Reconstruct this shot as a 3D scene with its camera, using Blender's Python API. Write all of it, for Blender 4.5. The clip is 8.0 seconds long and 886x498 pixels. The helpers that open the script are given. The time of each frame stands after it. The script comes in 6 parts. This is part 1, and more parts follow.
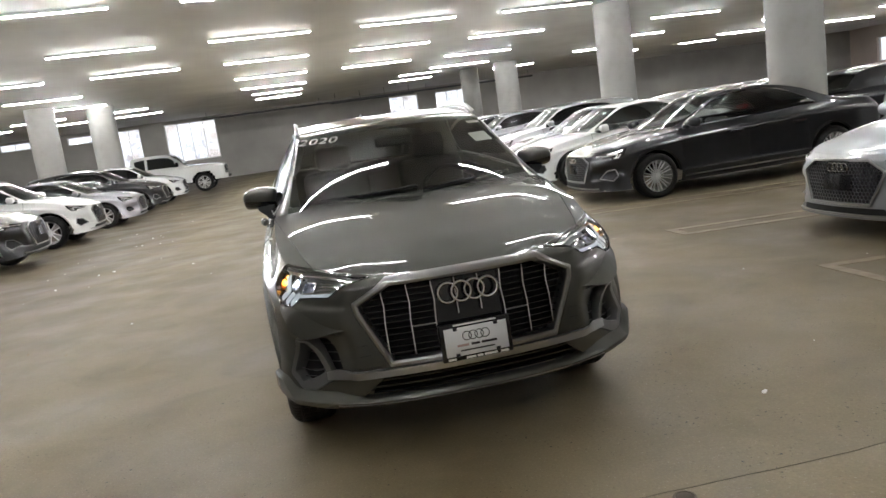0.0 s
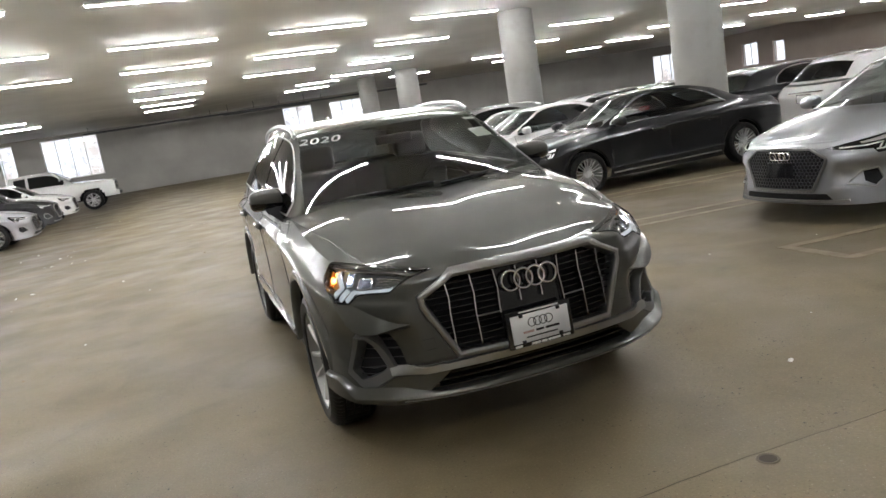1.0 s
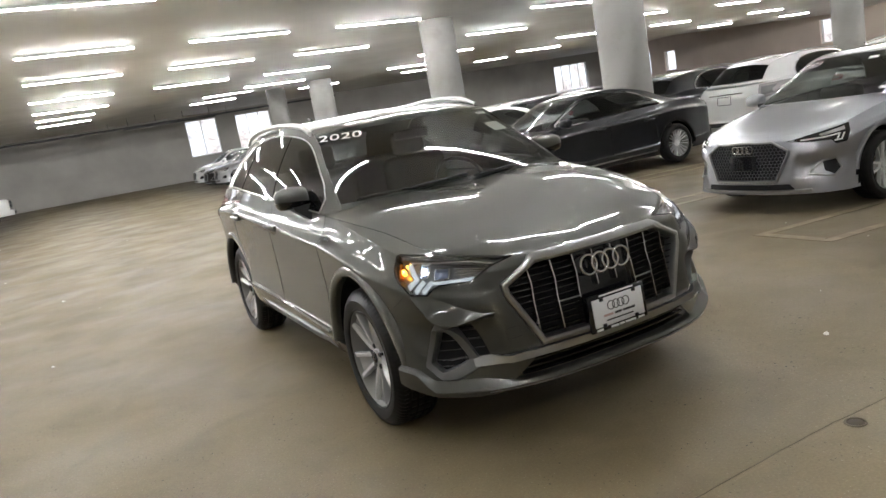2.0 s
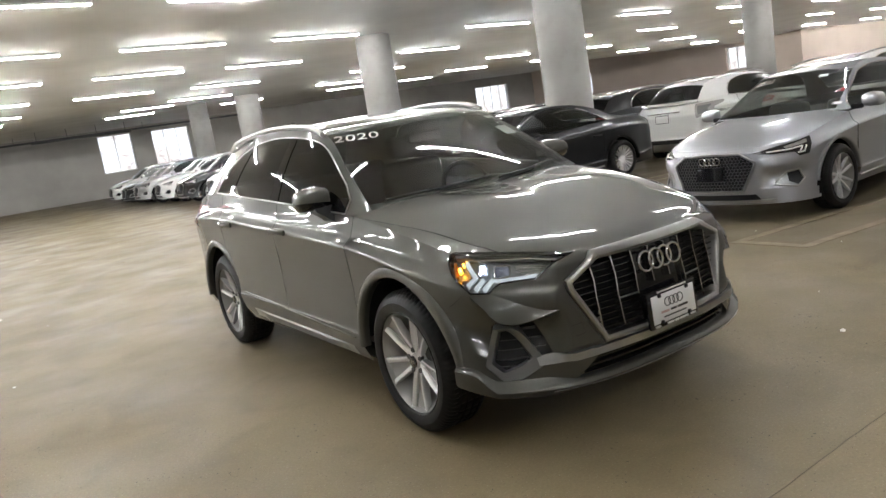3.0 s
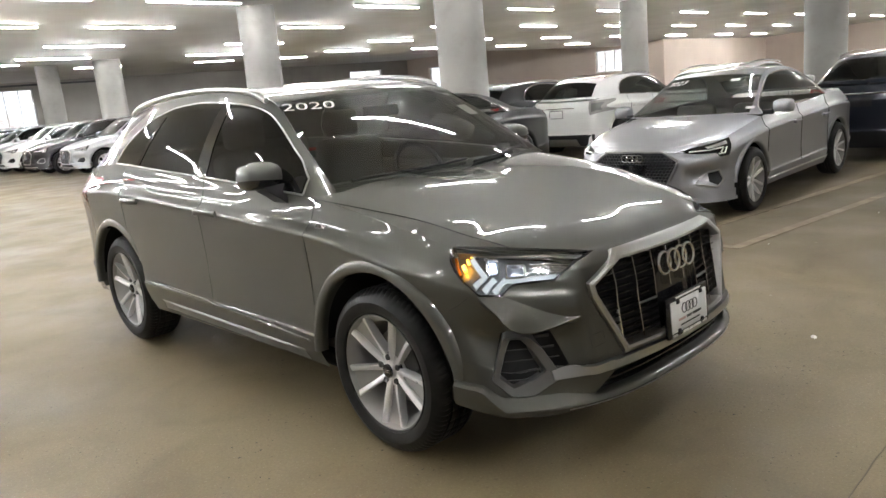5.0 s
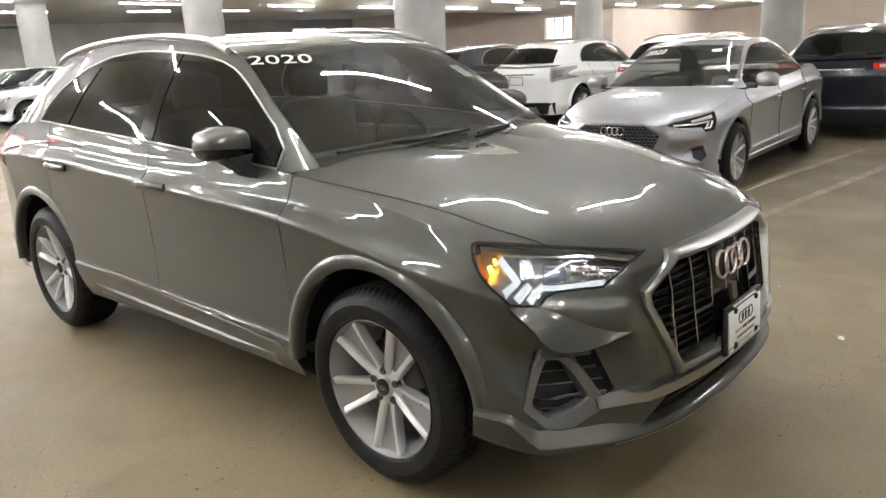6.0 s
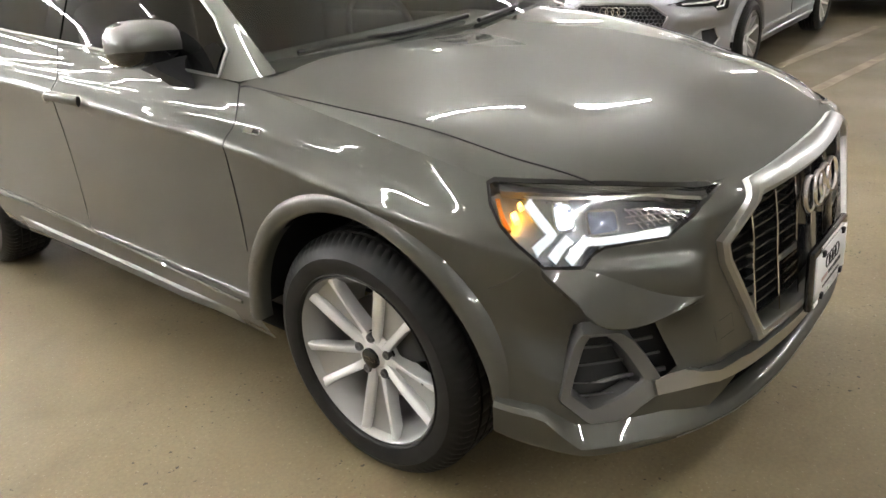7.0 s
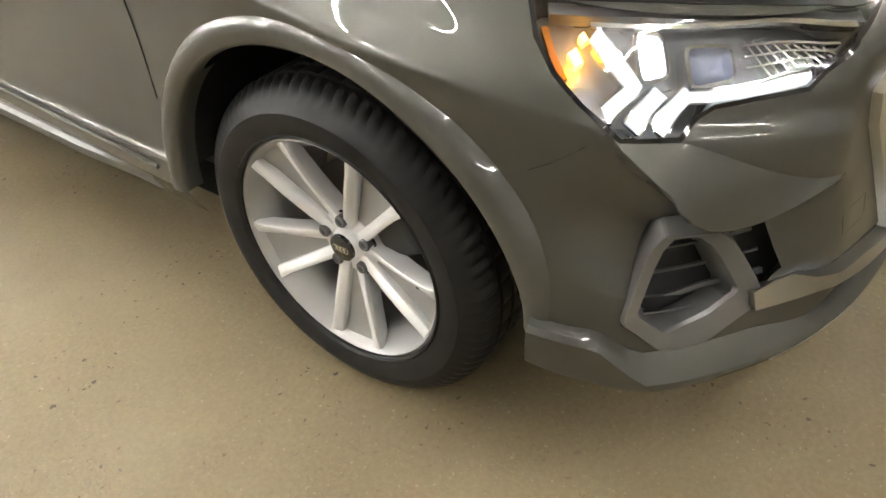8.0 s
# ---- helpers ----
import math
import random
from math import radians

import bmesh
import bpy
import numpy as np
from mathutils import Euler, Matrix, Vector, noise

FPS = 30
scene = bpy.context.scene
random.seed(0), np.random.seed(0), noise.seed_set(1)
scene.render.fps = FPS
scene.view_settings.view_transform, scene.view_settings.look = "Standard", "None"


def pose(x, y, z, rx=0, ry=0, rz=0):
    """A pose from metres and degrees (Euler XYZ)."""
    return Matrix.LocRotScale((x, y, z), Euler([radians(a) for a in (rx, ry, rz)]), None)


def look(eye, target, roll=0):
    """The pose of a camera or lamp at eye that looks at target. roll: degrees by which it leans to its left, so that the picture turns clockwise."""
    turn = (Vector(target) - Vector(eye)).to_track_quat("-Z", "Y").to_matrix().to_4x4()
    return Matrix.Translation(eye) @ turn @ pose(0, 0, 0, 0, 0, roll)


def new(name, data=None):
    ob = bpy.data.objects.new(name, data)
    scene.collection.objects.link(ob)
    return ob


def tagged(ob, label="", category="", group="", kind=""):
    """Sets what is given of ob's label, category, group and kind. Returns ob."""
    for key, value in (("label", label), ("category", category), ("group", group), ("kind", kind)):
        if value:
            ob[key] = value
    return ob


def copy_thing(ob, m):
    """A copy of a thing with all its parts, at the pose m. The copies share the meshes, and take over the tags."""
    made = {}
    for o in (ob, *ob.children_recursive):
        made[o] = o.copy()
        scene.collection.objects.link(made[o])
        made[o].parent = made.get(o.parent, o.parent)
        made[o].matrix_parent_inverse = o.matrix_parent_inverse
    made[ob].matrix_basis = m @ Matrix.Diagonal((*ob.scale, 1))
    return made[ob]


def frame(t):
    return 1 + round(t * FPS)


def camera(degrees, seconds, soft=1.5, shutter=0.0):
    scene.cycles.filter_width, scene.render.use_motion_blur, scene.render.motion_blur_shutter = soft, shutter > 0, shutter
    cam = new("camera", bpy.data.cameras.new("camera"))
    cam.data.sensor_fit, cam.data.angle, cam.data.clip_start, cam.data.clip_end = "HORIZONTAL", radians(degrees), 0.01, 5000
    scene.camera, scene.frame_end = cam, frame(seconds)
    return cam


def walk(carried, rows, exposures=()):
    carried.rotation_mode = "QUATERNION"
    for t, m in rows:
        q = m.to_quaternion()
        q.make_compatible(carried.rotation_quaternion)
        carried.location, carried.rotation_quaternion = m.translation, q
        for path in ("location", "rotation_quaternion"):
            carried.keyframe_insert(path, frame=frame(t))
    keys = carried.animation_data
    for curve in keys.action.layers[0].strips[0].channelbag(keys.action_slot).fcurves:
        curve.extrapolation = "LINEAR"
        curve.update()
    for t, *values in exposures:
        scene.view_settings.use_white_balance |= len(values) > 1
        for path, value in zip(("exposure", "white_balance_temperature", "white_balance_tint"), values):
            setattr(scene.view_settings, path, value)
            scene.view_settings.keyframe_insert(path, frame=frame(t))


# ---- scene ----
cam = camera(61.4, 8.0)
PATH = [
    (0, (-0.626, -3.954, 1.459), (-0.284, -2.011, 1.128), -8.1),
    (0.5, (-0.98, -3.871, 1.463), (-0.511, -1.957, 1.12), -8.9),
    (1, (-1.338, -3.768, 1.484), (-0.716, -1.9, 1.135), -9.3),
    (1.5, (-1.671, -3.587, 1.473), (-0.932, -1.764, 1.112), -9.8),
    (1.7, (-1.813, -3.522, 1.488), (-1.028, -1.719, 1.127), -10.1),
    (2.8, (-2.443, -3.141, 1.506), (-1.407, -1.467, 1.155), -9.3),
    (3, (-2.511, -3.052, 1.49), (-1.449, -1.393, 1.144), -9.3),
    (3.5, (-2.665, -2.847, 1.498), (-1.518, -1.246, 1.148), -8.4),
    (4, (-2.845, -2.662, 1.511), (-1.59, -1.149, 1.147), -6.8),
    (4.5, (-2.876, -2.515, 1.509), (-1.543, -1.076, 1.12), -5.3),
    (4.7, (-2.778, -2.451, 1.502), (-1.451, -1.011, 1.094), -5.7),
    (5.8, (-2.470, -1.880, 1.455), (-1.064, -0.543, 0.968), -3.3),
    (6, (-2.405, -1.754, 1.474), (-0.981, -0.453, 0.947), -3.2),
    (6.5, (-2.226, -1.532, 1.452), (-0.796, -0.284, 0.823), -3.7),
    (7, (-1.99, -1.302, 1.428), (-0.614, -0.098, 0.617), -4.3),
    (7.5, (-1.82, -1.088, 1.35), (-0.508, -0.003, 0.299), -4.0),
    (8, (-1.628, -0.867, 1.268), (-0.394, 0.087, 0.016), -3.4),
]
EXPOSURES = [(0, 1.47, 6470, 10), (1.5, 1.63, 6470, 10), (3.0, 1.84, 6470, 10), (3.5, 1.87, 6470, 10), (4.5, 1.91, 6500, 10), (6, 2.28, 6550, 10), (7, 2.54, 6680, 10), (8, 2.84, 6850, 10)]
walk(cam, [(t, look(eye, target, roll)) for t, eye, target, roll in PATH], EXPOSURES)
from mathutils.bvhtree import BVHTree

# ---- world and exposure ----
world = bpy.data.worlds.new("sky")
scene.world = world
world.use_nodes = True
wn = world.node_tree
sky = wn.nodes.new("ShaderNodeTexSky")
sky.sky_type, sky.sun_disc, sky.sun_elevation, sky.sun_rotation = "NISHITA", False, radians(35), radians(200)
wn.links.new(sky.outputs[0], wn.nodes["Background"].inputs[0])
wn.nodes["Background"].inputs[1].default_value = 0.12


# ---- materials ----
def shader(name, color=(0.5, 0.5, 0.5), rough=0.5, metal=0.0, spec=0.5, coat=0.0):
    m = bpy.data.materials.new(name)
    m.use_nodes = True
    b = m.node_tree.nodes["Principled BSDF"]
    b.inputs["Base Color"].default_value = (*color, 1)
    b.inputs["Roughness"].default_value = rough
    b.inputs["Metallic"].default_value = metal
    b.inputs["Specular IOR Level"].default_value = spec
    b.inputs["Coat Weight"].default_value = coat
    b.inputs["Coat Roughness"].default_value = 0.02
    return m


def node(m, kind, **values):
    n = m.node_tree.nodes.new(kind)
    for key, value in values.items():
        n.inputs[key].default_value = value
    return n


def wire(m, a, b):
    m.node_tree.links.new(a, b)


def bsdf(m):
    return m.node_tree.nodes["Principled BSDF"]


def place_coords(m):
    """World-size coordinates of the object."""
    return m.node_tree.nodes.new("ShaderNodeTexCoord").outputs["Object"]


def mottle(m, colours, scale, detail=6.0, low=0.3, high=0.7, distortion=0.0, coords=None):
    """A noise between two colours; returns the colour socket."""
    n = node(m, "ShaderNodeTexNoise", Scale=scale, Detail=detail, Distortion=distortion)
    wire(m, coords or place_coords(m), n.inputs["Vector"])
    r = m.node_tree.nodes.new("ShaderNodeValToRGB")
    r.color_ramp.elements[0].position, r.color_ramp.elements[1].position = low, high
    r.color_ramp.elements[0].color, r.color_ramp.elements[1].color = (*colours[0], 1), (*colours[1], 1)
    wire(m, n.outputs["Fac"], r.inputs["Fac"])
    return r.outputs["Color"]


def mixed(m, kind, a, b, factor=1.0):
    n = m.node_tree.nodes.new("ShaderNodeMix")
    n.data_type, n.blend_type = "RGBA", kind
    for socket, value in ((n.inputs[6], a), (n.inputs[7], b), (n.inputs[0], factor)):
        if hasattr(value, "is_linked"):
            wire(m, value, socket)
        else:
            socket.default_value = value
    return n.outputs[2]


def bumped(m, scale, strength, distance=0.002, detail=4.0):
    n = node(m, "ShaderNodeTexNoise", Scale=scale, Detail=detail)
    wire(m, place_coords(m), n.inputs["Vector"])
    k = node(m, "ShaderNodeBump", Strength=strength, Distance=distance)
    wire(m, n.outputs["Fac"], k.inputs["Height"])
    wire(m, k.outputs["Normal"], bsdf(m).inputs["Normal"])


def paint(name, color, flake=0.55, rough=0.32):
    m = shader(name, color, rough, flake, 0.3, 1.0)
    tint = mottle(m, (tuple(c * 0.93 for c in color), tuple(min(1, c * 1.06) for c in color)), 900, 2)
    dust = mottle(m, ((0, 0, 0), (0.05, 0.05, 0.05)), 2.3, 8, 0.45, 0.8)
    wire(m, mixed(m, "ADD", tint, dust, 0.12), bsdf(m).inputs["Base Color"])
    film = mottle(m, ((0.003,) * 3, (0.014,) * 3), 3.1, 8, 0.4, 0.85)
    wire(m, film, bsdf(m).inputs["Coat Roughness"])
    return m


def lit(name, color, strength):
    m = shader(name, (0.8, 0.8, 0.8), 0.4)
    bsdf(m).inputs["Emission Color"].default_value = (*color, 1)
    bsdf(m).inputs["Emission Strength"].default_value = strength
    return m


def glazing(name, tint, low=0.08):
    """Clear sheet: tinted view through it, with a gloss that grows towards the rim of sight."""
    m = shader(name, tint, 0.0, 0, 0.5)
    t = m.node_tree
    see, gloss = t.nodes.new("ShaderNodeBsdfTransparent"), t.nodes.new("ShaderNodeBsdfGlossy")
    mix, rim = t.nodes.new("ShaderNodeMixShader"), t.nodes.new("ShaderNodeLayerWeight")
    power, scale = t.nodes.new("ShaderNodeMath"), t.nodes.new("ShaderNodeMath")
    see.inputs["Color"].default_value = (*tint, 1)
    gloss.inputs["Roughness"].default_value = 0.02
    rim.inputs["Blend"].default_value = 0.5
    power.operation, power.inputs[1].default_value = "POWER", 4.5
    scale.operation, scale.inputs[1].default_value, scale.inputs[2].default_value = "MULTIPLY_ADD", 1 - low, low
    wire(m, rim.outputs["Facing"], power.inputs[0])
    wire(m, power.outputs[0], scale.inputs[0])
    wire(m, scale.outputs[0], mix.inputs[0])
    wire(m, see.outputs[0], mix.inputs[1])
    wire(m, gloss.outputs[0], mix.inputs[2])
    wire(m, mix.outputs[0], t.nodes["Material Output"].inputs["Surface"])
    return m


# floor: worn tan coated concrete with aggregate, tyre marks and damp stains
FLOOR = shader("floor_coating", (0.3, 0.25, 0.17), 0.55)
fc = place_coords(FLOOR)
f1 = mottle(FLOOR, ((0.148, 0.114, 0.058), (0.204, 0.163, 0.090)), 0.35, 9, 0.3, 0.72, 0.4, fc)
f2 = mottle(FLOOR, ((0.74, 0.72, 0.68), (1, 1, 1)), 1.7, 10, 0.32, 0.55, 0.8, fc)
f3 = mottle(FLOOR, ((0.86, 0.86, 0.86), (1.06, 1.06, 1.06)), 85, 4, 0.35, 0.65, 0, fc)
pits = mottle(FLOOR, ((0.16, 0.15, 0.14), (1, 1, 1)), 62, 1.5, 0.275, 0.325, 0.3, fc)
patches = mottle(FLOOR, ((0, 0, 0), (1, 1, 1)), 2.6, 3, 0.46, 0.60, 0, fc)
flecks = mottle(FLOOR, ((0, 0, 0), (0.46, 0.43, 0.38)), 95, 1.0, 0.69, 0.735, 0, fc)
ground = mixed(FLOOR, "MULTIPLY", mixed(FLOOR, "MULTIPLY", f1, f2, 0.7), f3, 0.8)
ground = mixed(FLOOR, "ADD", mixed(FLOOR, "MULTIPLY", ground, pits, patches), flecks, 0.13)
# the slab poured in front of the joint is a little paler
part_xyz, paler = FLOOR.node_tree.nodes.new("ShaderNodeSeparateXYZ"), FLOOR.node_tree.nodes.new("ShaderNodeMath")
paler.operation, paler.inputs[1].default_value = "LESS_THAN", -1.55
wire(FLOOR, fc, part_xyz.inputs[0])
wire(FLOOR, part_xyz.outputs[1], paler.inputs[0])
ground = mixed(FLOOR, "MULTIPLY", ground, mixed(FLOOR, "MIX", (1, 1, 1, 1), (1.14, 1.15, 1.18, 1), paler.outputs[0]), 1.0)
# the bays on both sides are darker and greyer, with a ragged border along the aisle
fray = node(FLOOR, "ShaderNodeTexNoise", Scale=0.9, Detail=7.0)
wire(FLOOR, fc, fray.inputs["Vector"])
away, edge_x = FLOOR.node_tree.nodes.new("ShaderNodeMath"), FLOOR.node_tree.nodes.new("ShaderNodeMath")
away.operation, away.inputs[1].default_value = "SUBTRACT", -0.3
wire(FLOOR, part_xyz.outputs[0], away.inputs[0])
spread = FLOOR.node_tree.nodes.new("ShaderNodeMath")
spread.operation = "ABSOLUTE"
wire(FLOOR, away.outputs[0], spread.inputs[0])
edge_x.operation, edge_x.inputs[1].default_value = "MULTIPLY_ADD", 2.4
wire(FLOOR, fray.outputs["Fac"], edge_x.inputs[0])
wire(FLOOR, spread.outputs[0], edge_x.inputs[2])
bay_mask = FLOOR.node_tree.nodes.new("ShaderNodeMapRange")
bay_mask.inputs["From Min"].default_value, bay_mask.inputs["From Max"].default_value = 3.7, 5.0
wire(FLOOR, edge_x.outputs[0], bay_mask.inputs["Value"])
ground = mixed(FLOOR, "MULTIPLY", ground, mixed(FLOOR, "MIX", (1, 1, 1, 1), (0.68, 0.67, 0.69, 1), bay_mask.outputs["Result"]), 1.0)
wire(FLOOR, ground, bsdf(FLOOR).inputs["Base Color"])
wire(FLOOR, mottle(FLOOR, ((0.50,) * 3, (0.78,) * 3), 1.1, 8, 0.3, 0.7, 0, fc), bsdf(FLOOR).inputs["Roughness"])
bumped(FLOOR, 120, 0.25, 0.003, 6)

CONCRETE = shader("painted_concrete", (0.55, 0.54, 0.5), 0.7)
wire(CONCRETE, mixed(CONCRETE, "MULTIPLY", mottle(CONCRETE, ((0.25, 0.244, 0.228), (0.34, 0.332, 0.312)), 0.6, 8), mottle(CONCRETE, ((0.8, 0.79, 0.77), (1, 1, 1)), 3.5, 9, 0.3, 0.5), 0.5), bsdf(CONCRETE).inputs["Base Color"])
bumped(CONCRETE, 18, 0.2, 0.004, 8)
CEILING = shader("ceiling_paint", (0.55, 0.54, 0.5), 0.75)
wire(CEILING, mottle(CEILING, ((0.68, 0.675, 0.65), (0.80, 0.795, 0.77)), 0.5, 9), bsdf(CEILING).inputs["Base Color"])
bumped(CEILING, 9, 0.2, 0.006, 8)
DARKWALL = shader("dull_wall_paint", (0.28, 0.27, 0.25), 0.8)
wire(DARKWALL, mottle(DARKWALL, ((0.29, 0.275, 0.25), (0.40, 0.38, 0.35)), 0.4, 9), bsdf(DARKWALL).inputs["Base Color"])
TANWALL = shader("tan_wall_paint", (0.45, 0.38, 0.32), 0.8)
wire(TANWALL, mottle(TANWALL, ((0.56, 0.47, 0.40), (0.66, 0.56, 0.48)), 0.4, 9), bsdf(TANWALL).inputs["Base Color"])
LINE = shader("worn_line_paint", (0.55, 0.5, 0.4), 0.6)
wire(LINE, mottle(LINE, ((0.155, 0.125, 0.075), (0.26, 0.22, 0.15)), 6, 9, 0.45, 0.75), bsdf(LINE).inputs["Base Color"])
LITTER = shader("pale_debris", (0.7, 0.68, 0.62), 0.8)
TUBE = lit("fluorescent_tube", (0.985, 0.99, 1.0), 72.0)
FIXTURE = shader("white_enamel", (0.75, 0.75, 0.73), 0.4)
BLACK = shader("black_plastic", (0.014, 0.014, 0.015), 0.5, 0, 0.22)
bumped(BLACK, 700, 0.1, 0.0005)
GLOSSBLACK = shader("gloss_black", (0.008, 0.008, 0.009), 0.1, 0, 0.5, 0.5)
RUBBER = shader("tyre_rubber", (0.01, 0.01, 0.01), 0.48, 0, 0.2)
wire(RUBBER, mottle(RUBBER, ((0.007, 0.007, 0.007), (0.016, 0.015, 0.014)), 14, 8), bsdf(RUBBER).inputs["Base Color"])
CHROME = shader("chrome", (0.82, 0.82, 0.82), 0.08, 1)
SATIN = shader("satin_aluminium", (0.36, 0.36, 0.355), 0.32, 1)
bumped(SATIN, 400, 0.05, 0.0005)
ALLOY = shader("silver_alloy", (0.5, 0.5, 0.49), 0.34, 0.45, 0.5, 0.6)
wire(ALLOY, mottle(ALLOY, ((0.62, 0.62, 0.615), (0.70, 0.70, 0.695)), 9, 7), bsdf(ALLOY).inputs["Base Color"])
SATINGREY = shader("satin_grey_trim", (0.15, 0.15, 0.147), 0.38, 0.6)
HOUSING = shader("lamp_housing_grey", (0.32, 0.33, 0.345), 0.32, 0.5)
STEEL = shader("brake_steel", (0.13, 0.12, 0.11), 0.5, 0.7)
LINER = shader("wheel_house_black", (0.008, 0.008, 0.008), 0.9, 0, 0.08)
SEAM = shader("panel_gap", (0.006, 0.006, 0.006), 0.8)
PILLARBLACK = shader("pillar_black", (0.006, 0.006, 0.006), 0.03, 0, 0.4)
UPHOLSTERY = shader("dark_upholstery", (0.055, 0.053, 0.051), 0.7)
WINDSCREEN = glazing("windscreen_glass", (0.66, 0.70, 0.66), 0.12)
TINTED = glazing("tinted_glass", (0.10, 0.11, 0.11))
CLEARSIDE = glazing("clear_side_glass", (0.5, 0.53, 0.52))
LENS = glazing("clear_lens", (0.93, 0.94, 0.95))
WHITELAMP = lit("white_led", (0.86, 0.93, 1.0), 16.0)
SOFTLED = lit("daytime_led", (0.82, 0.93, 1.0), 0.13)
bsdf(SOFTLED).inputs["Base Color"].default_value = (0.42, 0.45, 0.46, 1)
BLUELENS = shader("coated_lens", (0.34, 0.38, 0.50), 0.06, 0.2, 0.6, 1.0)
AMBERLAMP = lit("amber_bulb", (1.0, 0.42, 0.015), 2.4)
AMBER = shader("amber_glow_strip", (0.6, 0.2, 0.02), 0.25)
REDLAMP = shader("red_lens", (0.45, 0.012, 0.012), 0.12, 0, 0.5, 0.6)
LENSGREY = shader("pale_lamp_lens", (0.45, 0.43, 0.42), 0.12, 0.3, 0.5, 0.6)
PAPER = shader("white_card", (0.75, 0.75, 0.75), 0.5)
INK = shader("black_ink", (0.015, 0.015, 0.015), 0.5)
DULLRED = shader("dull_red_ink", (0.45, 0.30, 0.28), 0.5)
STICKER = shader("white_vinyl", (0.72, 0.72, 0.70), 0.5)
GREYPAINT = paint("grey_metallic_paint", (0.068, 0.0685, 0.059), 0.75, 0.50)
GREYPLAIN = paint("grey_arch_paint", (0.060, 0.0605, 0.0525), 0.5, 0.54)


# ---- mesh tools ----
def catmull(P, n):
    """Catmull-Rom through the points of axis 0, n steps a span."""
    P = np.asarray(P, float)
    Q = np.concatenate([2 * P[:1] - P[1:2], P, 2 * P[-1:] - P[-2:-1]])
    out = []
    for i in range(len(P) - 1):
        a, b, c, d = Q[i:i + 4]
        for k in range(n):
            t = k / n
            out.append(0.5 * (2 * b + (c - a) * t + (2 * a - 5 * b + 4 * c - d) * t * t + (3 * b - a - 3 * c + d) * t ** 3))
    out.append(P[-1])
    return np.array(out)


def smooth_net(P, n, k):
    """A finer net through a control net of rows x columns x 3."""
    fine = catmull(P, n)
    return np.swapaxes(catmull(np.swapaxes(fine, 0, 1), k), 0, 1)


def mesh_of(verts, faces, smooth=40):
    me = bpy.data.meshes.new("mesh")
    me.from_pydata([tuple(map(float, v)) for v in verts], [], faces)
    bm = bmesh.new()
    bm.from_mesh(me)
    bmesh.ops.delete(bm, geom=[v for v in bm.verts if not v.link_faces], context="VERTS")
    bm.to_mesh(me)
    bm.free()
    if smooth:
        me.polygons.foreach_set("use_smooth", [True] * len(me.polygons))
        me.set_sharp_from_angle(angle=radians(smooth))
    return me


def part(name, data, material, parent=None, label=""):
    """Links a bmesh or a mesh as one object under a thing or a part."""
    if isinstance(data, bmesh.types.BMesh):
        me = bpy.data.meshes.new(name)
        data.to_mesh(me)
        data.free()
        data = me
    data.name = name
    if material and not data.materials:
        data.materials.append(material)
    ob = new(name, data)
    if parent:
        ob.parent = parent
    if label:
        ob["label"] = label
    return ob


def box(x0, y0, z0, x1, y1, z1, bevel=0.0, segments=2):
    bm = bmesh.new()
    bmesh.ops.create_cube(bm, size=1, matrix=Matrix.Translation(((x0 + x1) / 2, (y0 + y1) / 2, (z0 + z1) / 2)) @ Matrix.Diagonal((x1 - x0, y1 - y0, z1 - z0, 1)))
    if bevel:
        bmesh.ops.bevel(bm, geom=bm.edges[:], offset=bevel, segments=segments, affect="EDGES", profile=0.5)
        for f in bm.faces:
            f.smooth = True
    return bm


def lathe(profile, n=48, axis="x"):
    """Turns (radius, along) points round an axis."""
    verts, faces = [], []
    m = len(profile)
    for i in range(n):
        a = 2 * math.pi * i / n
        for r, s in profile:
            c, d = r * math.cos(a), r * math.sin(a)
            verts.append((s, c, d) if axis == "x" else (c, d, s))
    for i in range(n):
        j = (i + 1) % n
        faces += [(i * m + k, i * m + k + 1, j * m + k + 1, j * m + k) for k in range(m - 1)]
    return mesh_of(verts, faces, 35)


def tube(points, radius, sides=6, closed=False, flat=1.0, up=(0, 0, 1)):
    """A bar along points; flat squeezes it across 'up'."""
    P = [Vector(p) for p in points]
    verts, faces = [], []
    n = len(P)
    for i, p in enumerate(P):
        a = P[i - 1] if i or closed else P[0]
        b = P[(i + 1) % n] if i < n - 1 or closed else P[-1]
        d = (b - a).normalized()
        s = d.cross(Vector(up))
        s = s.normalized() if s.length > 1e-4 else Vector((1, 0, 0))
        u = s.cross(d)
        for k in range(sides):
            t = 2 * math.pi * (k + 0.5) / sides
            verts.append(p + s * (radius * flat * math.cos(t)) + u * (radius * math.sin(t)))
    for i in range(n if closed else n - 1):
        j = (i + 1) % n
        faces += [(i * sides + k, i * sides + (k + 1) % sides, j * sides + (k + 1) % sides, j * sides + k) for k in range(sides)]
    if not closed:
        faces += [tuple(range(sides))[::-1], tuple(range((n - 1) * sides, n * sides))]
    return mesh_of(verts, faces, 50)


